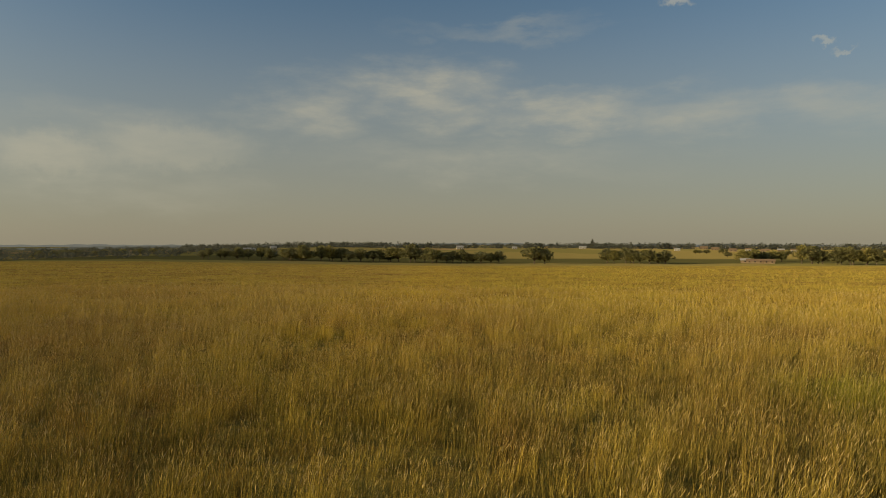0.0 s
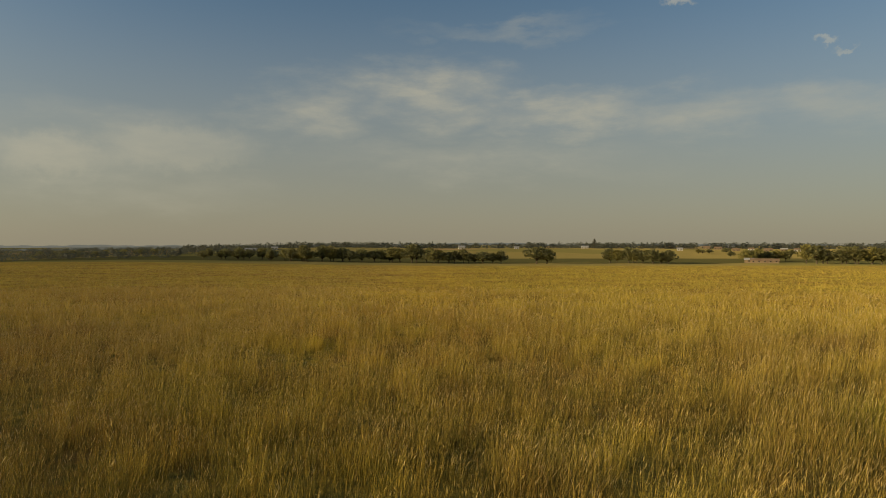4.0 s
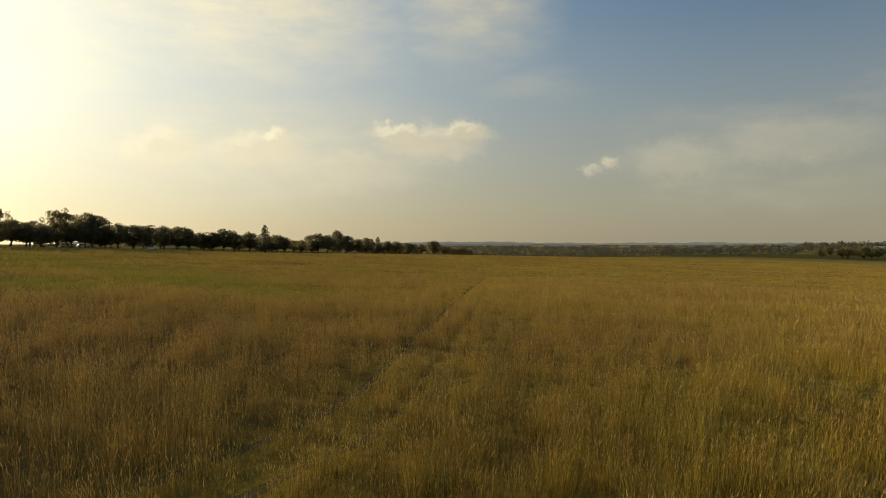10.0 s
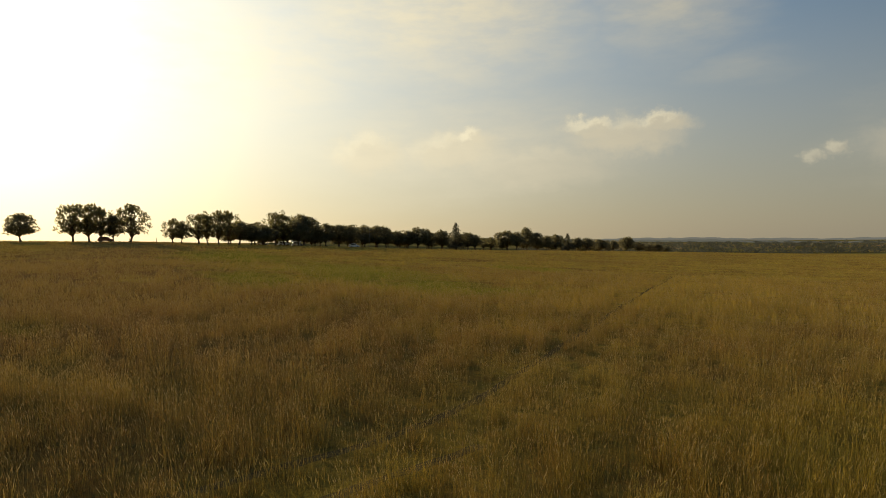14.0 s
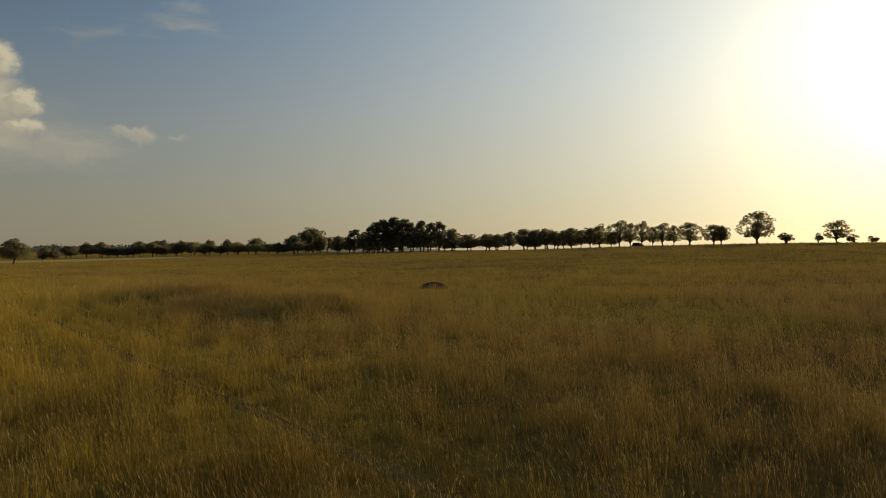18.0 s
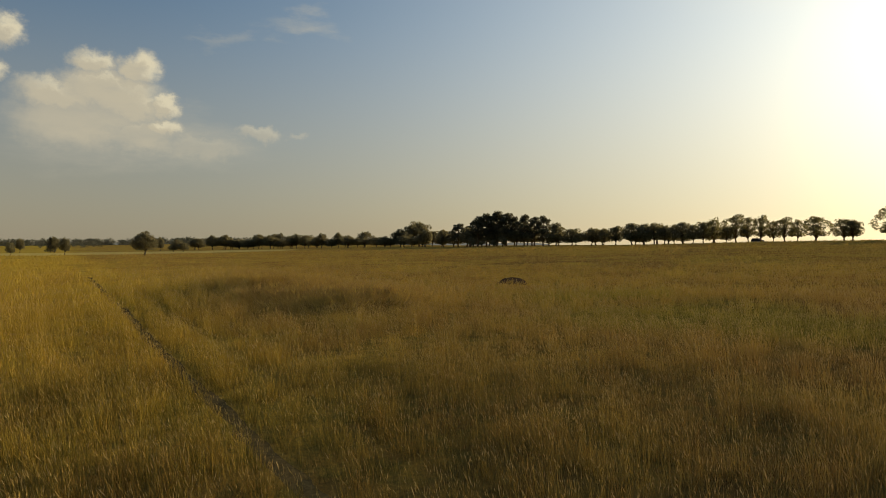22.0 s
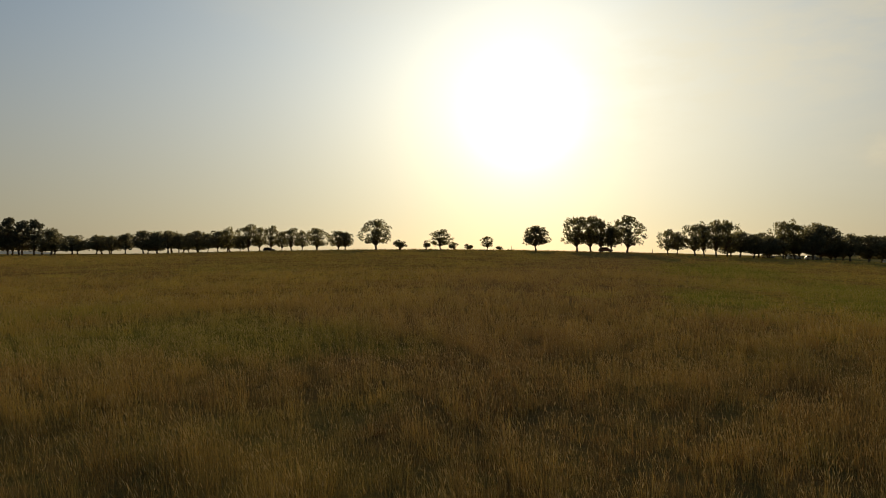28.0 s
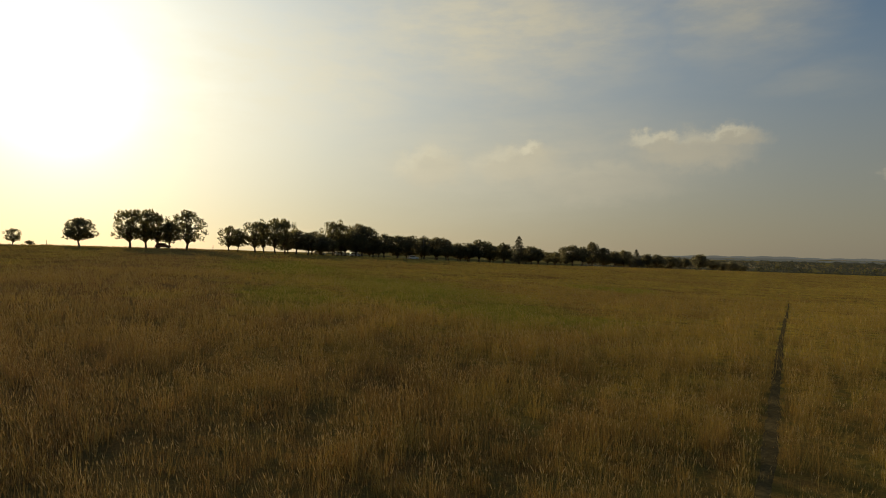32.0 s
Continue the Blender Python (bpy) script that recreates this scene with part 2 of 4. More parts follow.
def ground_z(x, y):
    x, y = np.asarray(x, float), np.asarray(y, float)
    ridge = np.interp(x, [-900, -450, -330, -230, -200, -60, 0], [-6, -2.0, 2.4, 3.0, 2.7, 0.5, 0])
    bump = 1.5 * smooth(-30, -200, x) * np.exp(-(((y + 75) / 75) ** 2))
    z = ridge + bump + np.interp(y, GY, GZ) - 0.85 * np.exp(-(((x + 44) / 24) ** 2) - (((y + 40) / 26) ** 2))
    mx, my = x - MOUND[0], y - MOUND[1]
    z = z + 0.95 * np.exp(-((mx / 7.5) ** 2) - (((my + 10) / 17.0) ** 2)) + 0.32 * np.exp(-(((mx + 2.2) / 3.4) ** 2) - (((my - 4.5) / 2.8) ** 2))
    z = z + 0.25 * np.exp(-(((mx - 1.5) / 3.0) ** 2) - (((my + 4.5) / 3.0) ** 2))
    near = np.exp(-((np.hypot(x, y) / 260) ** 2))
    far = smooth(900, 2500, np.hypot(x, y)) * 4 * (np.sin(x * 0.0021 + 1) * np.sin(y * 0.0017 + x * 0.0008) + 0.5 * np.sin(x * 0.0055))
    return z + waves(x, y) * near + far


# ---- materials ----
def material(name):
    m = bpy.data.materials.new(name)
    m.use_nodes = True
    return m, Nodes(m.node_tree)


def finish(n, shader):
    n.put("ShaderNodeOutputMaterial", [shader])


def field_colour(n, place):
    """The meadow's colour from place to place: straw, rust and green patches."""
    flat_place = n.vec("MULTIPLY", place, (1, 1, 0))
    big = n.noise(flat_place, 0.035, 3)
    mid = n.noise(flat_place, 0.22, 3)
    small = n.noise(flat_place, 1.3, 2)
    straw = n.mix(n.step(mid, 0.35, 0.65), STRAW, STRAW_DEEP)
    c = n.mix(n.step(n.math("ADD", n.math("MULTIPLY", big, 0.6), n.math("MULTIPLY", mid, 0.4)), 0.42, 0.60, 0.0, 0.7), straw, RUST)
    tuft = n.noise(n.vec("ADD", flat_place, (31, 17, 0)), 0.85, 3)
    c = n.mix(n.step(tuft, 0.50, 0.64, 0.0, 0.55), c, (0.36, 0.195, 0.058))
    c = n.mix(n.step(small, 0.44, 0.62, 0.0, 0.7), c, OLIVE)
    split_place = n.put("ShaderNodeSeparateXYZ", [flat_place])
    px, py = split_place.outputs[0], split_place.outputs[1]
    # west is duller: rust-brown growth, plus the dimness of backlit grass painted in
    west = n.step(n.math("ADD", px, n.math("MULTIPLY", n.math("SUBTRACT", mid, 0.5), 14.0)), -12.0, -27.0)
    west = n.math("MULTIPLY", n.math("MULTIPLY", west, n.step(py, 25.0, 3.0, 0.1, 1.0)), n.step(py, -20.0, -4.0, 0.3, 1.0))
    c = n.mix(n.step(px, -3.0, 12.0, 0.0, 0.32), c, OLIVE)
    south_east = n.math("MULTIPLY", n.step(px, -13.0, -7.5), n.step(py, 4.0, -10.0))
    c = n.mix(n.math("MULTIPLY", south_east, 0.5), c, STRAW)
    c = n.mix(n.math("MULTIPLY", west, 0.6), c, DULL)
    scorched = n.noise(n.vec("MULTIPLY", flat_place, (1, 1.3, 0)), 0.075, 3)
    c = n.mix(n.step(scorched, 0.56, 0.66, 0.0, 0.55), c, (0.20, 0.115, 0.045))
    pale = n.noise(n.vec("ADD", flat_place, (40, 9, 0)), 0.11, 2)
    c = n.mix(n.step(pale, 0.56, 0.68, 0.0, 0.45), c, (0.50, 0.38, 0.075))
    mown = n.vec("LENGTH", n.vec("MULTIPLY", n.vec("SUBTRACT", flat_place, (-10, -310, 0)), (1 / 105, 1 / 62, 0)))
    c = n.mix(n.step(n.math("ADD", mown, n.math("MULTIPLY", n.math("SUBTRACT", mid, 0.5), 0.3)), 1.0, 0.9, 0.0, 0.8), c, (0.58, 0.47, 0.17))
    green = None
    for gx, gy, rx, ry in ((-31, -9, 10, 7), (-31, -4, 6, 9), (-36, -22, 11, 5), (-53, 31, 14, 7), (-76, 30, 26, 10), (-88, 62, 10, 6), (-64, 16, 14, 5), (12, 17, 4, 3), (-120, 20, 40, 12)):
        d = n.vec("LENGTH", n.vec("MULTIPLY", n.vec("SUBTRACT", flat_place, (gx, gy, 0)), (1 / rx, 1 / ry, 0)))
        d = n.math("ADD", d, n.math("MULTIPLY", n.math("SUBTRACT", mid, 0.5), 1.6))
        g = n.step(d, 1.2, 0.3)
        green = g if green is None else n.math("MAXIMUM", green, g)
    c = n.mix(n.math("MULTIPLY", green, 0.8), c, GREEN)
    d = n.vec("LENGTH", n.vec("MULTIPLY", n.vec("SUBTRACT", flat_place, (*MOUND, 0)), (1 / 7.0, 1 / 10.0, 0)))
    return n.mix(n.step(n.math("ADD", d, n.math("MULTIPLY", n.math("SUBTRACT", small, 0.5), 1.2)), 1.1, 0.5, 0.0, 0.45), c, DRY_WEED), py


STRAW, STRAW_DEEP, RUST, OLIVE = (0.60, 0.42, 0.066), (0.47, 0.31, 0.06), (0.33, 0.17, 0.055), (0.19, 0.17, 0.04)
DULL, GREEN, DRY_WEED = (0.29, 0.163, 0.08), (0.28, 0.265, 0.034), (0.30, 0.185, 0.085)


def grass_material():
    m, n = material("dry_meadow_grass")
    geo = n.put("ShaderNodeNewGeometry")
    c, _ = field_colour(n, geo.outputs["Position"])
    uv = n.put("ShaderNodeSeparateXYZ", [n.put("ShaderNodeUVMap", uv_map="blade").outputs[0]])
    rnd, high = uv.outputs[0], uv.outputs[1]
    # olive stem feet, darkened further for the shade low in the grass
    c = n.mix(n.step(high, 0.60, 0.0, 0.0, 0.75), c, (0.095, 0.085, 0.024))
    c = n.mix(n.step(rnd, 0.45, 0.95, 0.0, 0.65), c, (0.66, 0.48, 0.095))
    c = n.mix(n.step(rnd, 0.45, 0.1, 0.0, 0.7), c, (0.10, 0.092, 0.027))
    c = n.mix(n.math("MULTIPLY", n.step(high, 0.86, 0.95), n.step(rnd, 0.45, 0.75, 0.3, 0.8)), c, (0.57, 0.42, 0.20))
    # greyer westward: browner weeds, plus veiling haze painted into the blades
    across = n.put("ShaderNodeSeparateXYZ", [geo.outputs["Position"]]).outputs[0]
    c = n.mix(n.step(across, -5.0, -14.0, 0.0, 0.25), c, (0.39, 0.285, 0.135))
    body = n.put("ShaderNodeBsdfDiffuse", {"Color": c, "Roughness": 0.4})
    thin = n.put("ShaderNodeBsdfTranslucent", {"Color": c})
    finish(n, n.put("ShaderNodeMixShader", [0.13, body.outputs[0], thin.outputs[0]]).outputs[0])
    return m


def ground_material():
    m, n = material("meadow_soil_litter_shade")
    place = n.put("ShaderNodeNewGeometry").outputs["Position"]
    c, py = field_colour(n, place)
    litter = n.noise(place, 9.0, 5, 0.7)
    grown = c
    # Dark near litter, also standing for shade under the grass; gone by 70 m
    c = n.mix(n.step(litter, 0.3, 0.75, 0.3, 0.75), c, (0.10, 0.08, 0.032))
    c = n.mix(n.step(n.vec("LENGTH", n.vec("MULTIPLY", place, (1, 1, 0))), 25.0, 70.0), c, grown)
    cells = n.put("ShaderNodeTexVoronoi", {"Vector": n.vec("MULTIPLY", place, (1, 0.6, 0)), "Scale": 0.0045})
    cell = n.put("ShaderNodeSeparateColor", [cells.outputs["Color"]])
    farm = n.mix(n.step(cell.outputs[0], 0.3, 0.7), (0.29, 0.22, 0.075), (0.22, 0.185, 0.06))
    farm = n.mix(n.step(cell.outputs[1], 0.65, 0.8), farm, (0.34, 0.22, 0.115))
    farm = n.mix(n.step(n.noise(place, 0.06, 4), 0.35, 0.7, 0.0, 0.35), farm, (0.21, 0.17, 0.06))
    # darker green band along the foot of the valley trees
    dark_band = n.math("ADD", py, n.math("MULTIPLY", n.math("SUBTRACT", n.noise(place, 0.012, 2), 0.5), 90.0))
    farm = n.mix(n.math("MULTIPLY", n.step(dark_band, 520.0, 545.0), n.step(dark_band, 690.0, 640.0)), farm, (0.105, 0.095, 0.036))
    c = n.mix(n.step(py, 430.0, 480.0), c, farm)
    b = n.put("ShaderNodeBsdfDiffuse", {"Color": c, "Roughness": 0.6})
    relief = n.put("ShaderNodeBump", {"Strength": 0.6, "Distance": 0.15, "Height": n.math("ADD", litter, n.noise(place, 1.5, 4))})
    n.tree.links.new(relief.outputs[0], b.inputs["Normal"])
    finish(n, b.outputs[0])
    return m


def leaf_material(name, dark, light, thin_share=0.3, turning=None):
    m, n = material(name)
    place = n.put("ShaderNodeNewGeometry").outputs["Position"]
    rnd = n.put("ShaderNodeObjectInfo").outputs["Random"]
    c = n.mix(n.step(n.noise(place, 0.7, 3), 0.3, 0.7), dark, light)
    c = n.mix(n.math("MULTIPLY", rnd, 0.4), c, tuple(0.6 * a + 0.02 for a in light))
    if turning:
        c = n.mix(n.step(n.math("FRACT", n.math("MULTIPLY", rnd, 7.3)), 0.55, 1.0, 0.0, 0.7), c, turning)
    body = n.put("ShaderNodeBsdfPrincipled", {"Base Color": c, "Roughness": 0.6, "Specular IOR Level": 0.3})
    thin = n.put("ShaderNodeBsdfTranslucent", {"Color": c})
    finish(n, n.put("ShaderNodeMixShader", [thin_share, body.outputs[0], thin.outputs[0]]).outputs[0])
    return m


def rough_material(name, a, b, scale=4.0, rough=0.9, bump=0.4):
    m, n = material(name)
    place = n.put("ShaderNodeTexCoord").outputs["Object"]
    t = n.noise(place, scale, 5, 0.65)
    c = n.mix(n.step(t, 0.3, 0.7), a, b)
    c = n.mix(n.step(n.noise(place, scale * 0.17, 2), 0.4, 0.7, 0.0, 0.35), c, tuple(0.6 * v for v in a))
    s = n.put("ShaderNodeBsdfPrincipled", {"Base Color": c, "Roughness": rough, "Specular IOR Level": 0.5 if rough < 0.6 else 0.0})
    relief = n.put("ShaderNodeBump", {"Strength": bump, "Distance": 0.05, "Height": t})
    n.tree.links.new(relief.outputs[0], s.inputs["Normal"])
    finish(n, s.outputs[0])
    return m


GRASS, GROUND = grass_material(), ground_material()
LEAF = leaf_material("broad_leaf_foliage", (0.145, 0.132, 0.078), (0.225, 0.20, 0.105), 0.72)
LEAF_AIRY = leaf_material("thin_yellowing_foliage", (0.14, 0.125, 0.06), (0.235, 0.205, 0.085), 0.72)
NEEDLE = leaf_material("pine_needles", (0.095, 0.09, 0.06), (0.145, 0.136, 0.085), 0.66)
VALLEY_LEAF = leaf_material("valley_foliage", (0.115, 0.11, 0.045), (0.24, 0.215, 0.07), 0.35, (0.30, 0.25, 0.06))
FAR_LEAF = leaf_material("far_wood_foliage", (0.07, 0.072, 0.052), (0.105, 0.108, 0.072), 0.3)
BARK = rough_material("grey_brown_bark", (0.10, 0.075, 0.05), (0.17, 0.13, 0.09), 6.0)
EARTH = rough_material("dark_termite_earth", (0.085, 0.052, 0.034), (0.15, 0.095, 0.06), 3.0)
SOIL = rough_material("dark_trodden_soil", (0.10, 0.074, 0.033), (0.175, 0.13, 0.057), 8.0)
WHITEWASH = rough_material("whitewashed_wall", (0.48, 0.44, 0.37), (0.58, 0.54, 0.46), 1.5, 0.85, 0.1)
TAN_WALL = rough_material("tan_plaster_wall", (0.24, 0.17, 0.10), (0.30, 0.22, 0.13), 1.5, 0.85, 0.1)
TIN = rough_material("grey_tin_roof", (0.30, 0.28, 0.26), (0.42, 0.40, 0.37), 1.0, 0.5, 0.1)
THATCH = rough_material("brown_roof", (0.20, 0.13, 0.08), (0.28, 0.19, 0.12), 2.0)
DARK_GLASS = rough_material("dark_glass", (0.02, 0.022, 0.025), (0.03, 0.033, 0.036), 1.0, 0.1, 0.0)
CAR_PAINT = rough_material("white_car_paint", (0.72, 0.72, 0.70), (0.78, 0.78, 0.76), 0.8, 0.3, 0.0)
RED_PAINT = rough_material("dull_red_car_paint", (0.13, 0.042, 0.027), (0.17, 0.055, 0.034), 0.8, 0.5, 0.0)
DARK_PAINT = rough_material("dark_car_paint", (0.03, 0.03, 0.032), (0.045, 0.045, 0.048), 0.8, 0.6, 0.0)
RUBBER = rough_material("black_tyre_rubber", (0.02, 0.02, 0.02), (0.035, 0.035, 0.035), 8.0)
STEEL = rough_material("pale_galvanised_steel", (0.25, 0.24, 0.22), (0.33, 0.32, 0.30), 3.0, 0.65, 0.1)


# ---- building helpers ----
def part(name, bm, mat, parent=None, label="", smooth_shade=False):
    me = bpy.data.meshes.new(name)
    bm.to_mesh(me)
    bm.free()
    return link(name, me, mat, parent, label, smooth_shade)


def link(name, me, mat, parent=None, label="", smooth_shade=False):
    me.materials.append(mat)
    if smooth_shade:
        me.polygons.foreach_set("use_smooth", [True] * len(me.polygons))
    ob = new(name, me)
    ob.parent = parent
    if label:
        tagged(ob, label)
    return ob


def raw_mesh(name, verts, faces):
    me = bpy.data.meshes.new(name)
    me.from_pydata([tuple(v) for v in verts], [], [tuple(f) for f in faces])
    return me


def box(bm, x0, y0, z0, x1, y1, z1, bevel=0.0):
    m = Matrix.LocRotScale(((x0 + x1) / 2, (y0 + y1) / 2, (z0 + z1) / 2), None, (abs(x1 - x0), abs(y1 - y0), abs(z1 - z0)))
    made = bmesh.ops.create_cube(bm, size=1, matrix=m)
    if bevel:
        edges = list({e for v in made["verts"] for e in v.link_edges})
        bmesh.ops.bevel(bm, geom=edges, offset=bevel, segments=2, affect="EDGES")


def tube(points, radii, sides=7):
    """A tapered tube along the points: verts, faces."""
    verts, faces = [], []
    for i, (p, r) in enumerate(zip(points, radii)):
        a = points[max(i - 1, 0)]
        b = points[min(i + 1, len(points) - 1)]
        d = (Vector(b) - Vector(a)).normalized()
        u = d.orthogonal().normalized()
        v = d.cross(u)
        for k in range(sides):
            t = 2 * math.pi * k / sides
            verts.append(Vector(p) + r * (math.cos(t) * u + math.sin(t) * v))
    for i in range(len(points) - 1):
        for k in range(sides):
            k2 = (k + 1) % sides
            faces.append((i * sides + k, i * sides + k2, (i + 1) * sides + k2, (i + 1) * sides + k))
    faces.append(tuple(range(sides))[::-1])
    faces.append(tuple(range((len(points) - 1) * sides, len(points) * sides)))
    return verts, faces


def add_tube(store, points, radii, sides=7):
    v, f = tube(points, radii, sides)
    k = len(store[0])
    store[0].extend(v)
    store[1].extend(tuple(i + k for i in q) for q in f)


def leaf_cloud(rng, centres, radii, count, size, squash=0.8, corners=4, inner=0.35, root=None):
    """Small leaf sprays of four or three corners, scattered through the outer parts of clumps: verts, faces."""
    weights = np.array(radii) ** 2
    pick = rng.choice(len(centres), count, p=weights / weights.sum())
    c, r = np.array(centres)[pick], np.array(radii)[pick]
    d = rng.normal(size=(count, 3))
    d /= np.linalg.norm(d, axis=1)[:, None]
    at = c + d * (r * rng.uniform(inner, 1.08, count) ** 0.6)[:, None] * (1, 1, squash)
    u = rng.normal(size=(count, 3))
    if root is not None:
        out = at - np.array(root)
        u = u * 0.7 + out / np.linalg.norm(out, axis=1)[:, None]
    u /= np.linalg.norm(u, axis=1)[:, None]
    v = np.cross(u, rng.normal(size=(count, 3)))
    v /= np.linalg.norm(v, axis=1)[:, None]
    s = (size * rng.uniform(0.55, 1.3, count))[:, None]
    if corners == 3:
        verts = np.stack([at - u * s * 0.8 + v * s * 0.45, at - u * s * 0.8 - v * s * 0.45, at + u * s], 1)
    else:
        verts = np.stack([at - u * s, at + v * s * 0.55, at + u * s, at - v * s * 0.55], 1)
    return verts.reshape(-1, 3), np.arange(count * corners).reshape(-1, corners)


def make_tree(name, seed, kind, label, category="tree"):
    """A tree 10 m high: trunk with limbs, and a crown of leaf sprays in clumps."""
    rng = np.random.RandomState(seed)
    wood = ([], [])
    thing = new(name)
    if kind == "pine":
        lean = rng.uniform(-0.35, 0.35, 2)
        axis = [(lean[0] * t * t, lean[1] * t * t, 9.4 * t) for t in np.linspace(0, 1, 7)]
        add_tube(wood, axis, [0.26, 0.21, 0.19, 0.17, 0.13, 0.09, 0.03])
        centres, radii = [], []
        for k in range(34):
            t = 0.36 + 0.6 * (k + rng.uniform(0, 1)) / 34
            a = k * 2.39996 + rng.uniform(-0.5, 0.5)
            reach = 2.35 * math.sin(math.pi * (0.22 + 0.72 * (t - 0.36) / 0.6)) * rng.uniform(0.45, 1.05)
            foot = (lean[0] * t * t, lean[1] * t * t, 9.4 * t - 0.3)
            tip = (foot[0] + reach * math.cos(a), foot[1] + reach * math.sin(a), foot[2] + rng.uniform(0.1, 0.6))
            add_tube(wood, [foot, tip], [0.07, 0.025], 4)
            centres.append(tip)
            radii.append(rng.uniform(0.6, 0.98))
        leaves = leaf_cloud(rng, centres, radii, 3000, 0.27, 0.62, 3)
        mat = NEEDLE
    elif kind == "conifer":
        add_tube(wood, [(0, 0, 0), (0.05, 0, 5), (0, 0, 9.8)], [0.22, 0.14, 0.02])
        centres, radii = [], []
        for k in range(40):
            t = (k + 0.5) / 40
            a = k * 2.4
            reach = 3.0 * (1 - t) ** 0.75 * rng.uniform(0.55, 1.1)
            z = 0.9 + 8.7 * t
            add_tube(wood, [(0, 0, z + 0.2), (reach * math.cos(a), reach * math.sin(a), z)], [0.04, 0.015], 4)
            centres.append((reach * 0.75 * math.cos(a), reach * 0.75 * math.sin(a), z))
            radii.append(0.4 + 0.8 * (1 - t))
        leaves = leaf_cloud(rng, centres, radii, 2200, 0.27, 0.8, 3)
        mat = NEEDLE
    elif kind == "shrub":
        centres, radii = [], []
        for k in range(9):
            a, reach = rng.uniform(0, 2 * math.pi), rng.uniform(0.6, 3.4)
            tip = (reach * math.cos(a), reach * math.sin(a), rng.uniform(3.0, 8.6 - reach * 0.8))
            add_tube(wood, [(0.25 * math.cos(a), 0.25 * math.sin(a), 0), (tip[0] * 0.4, tip[1] * 0.4, tip[2] * 0.6), tip], [0.22, 0.14, 0.05], 5)
            centres.append(tip)
            radii.append(rng.uniform(1.3, 2.2))
        leaves = leaf_cloud(rng, centres, radii, 620, 0.6, 0.9)
        mat = LEAF
    else:
        airy, valley = kind == "airy", kind == "valley"
        fork = rng.uniform(1.3, 1.8)
        bend = rng.uniform(-0.25, 0.25, 2)
        root = np.array((bend[0], bend[1], fork))
        add_tube(wood, [(0, 0, -0.15), (0.02, 0.0, 0.25), (bend[0] * 0.5, bend[1] * 0.5, fork * 0.6), tuple(root)], [0.42, 0.29, 0.24, 0.22], 7)
        centres, radii = [], []
        lobes = 36 if airy else 26
        wide, high, floor_z = {"airy": (3.85, 3.85, 2.3), "valley": (3.4, 3.1, 1.8)}.get(kind, (3.3, 3.5, 2.0))
        # limbs fan out into a dome of leafy lobes over a level underside
        for k in range(lobes):
            a = k * 2.39996 + rng.uniform(-0.35, 0.35)
            up = radians(-45 + 133 * ((k + 0.5) / lobes) ** 1.1)
            r = rng.uniform(0.7, 1.12)
            tip = np.array([wide * r * math.cos(up) * math.cos(a), wide * r * math.cos(up) * math.sin(a), max(5.2 + high * r * math.sin(up), floor_z + rng.uniform(0, 0.5))])
            foot = root + (0, 0, rng.uniform(-0.2, 0.9))
            knee = foot + (tip - foot) * (0.4, 0.4, 0.6)
            add_tube(wood, [tuple(foot), tuple(knee), tuple(tip)], [0.15, 0.08, 0.03], 3)
            size = rng.uniform(0.7, 1.1) if airy else rng.uniform(0.95, 1.5)
            centres.append(tuple(tip))
            radii.append(size)
            if rng.rand() < 0.6:
                centres.append(tuple(foot + (tip - foot) * rng.uniform(0.5, 0.75) + rng.normal(size=3) * 0.3))
                radii.append(size * 0.8)
        count, size, corners = {"airy": (2200, 0.32, 3), "valley": (620, 0.60, 4)}.get(kind, (3200, 0.36, 3))
        leaves = leaf_cloud(rng, centres, radii, count, size, 0.88, corners, 0.3 if airy else 0.45, (0, 0, 2.0))
        mat = {"airy": LEAF_AIRY, "valley": VALLEY_LEAF}.get(kind, LEAF)
    link("trunk", raw_mesh("trunk", *wood), BARK, thing, "", True)
    link("crown", raw_mesh("crown", *leaves), mat, thing)
    return tagged(thing, label, category)


# ---- ground ----
def graded(lo, hi, near_lo, near_hi, step, grow):
    mid = list(np.arange(near_lo, near_hi + 0.01, step))
    up, s = [near_hi], step
    while up[-1] < hi:
        s *= grow
        up.append(up[-1] + s)
    down, s = [near_lo], step
    while down[-1] > lo:
        s *= grow
        down.append(down[-1] - s)
    return np.array(down[:0:-1] + mid + up[1:])


def build_ground():
    gx, gy = graded(-4800, 4800, -46, 26, 0.8, 1.08), graded(-4800, 4800, -46, 46, 0.8, 1.08)
    x, y = np.meshgrid(gx, gy)
    verts = np.stack([x, y, ground_z(x, y)], -1).reshape(-1, 3)
    nx, ny = len(gx), len(gy)
    i = (np.arange(ny - 1)[:, None] * nx + np.arange(nx - 1)[None]).reshape(-1)
    quads = np.stack([i, i + 1, i + 1 + nx, i + nx], -1)
    me = mesh_from_arrays("ground", verts, [quads])
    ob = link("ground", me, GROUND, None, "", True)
    return tagged(ob, "gently rolling grassland of dry litter and soil", "ground", kind="structure")


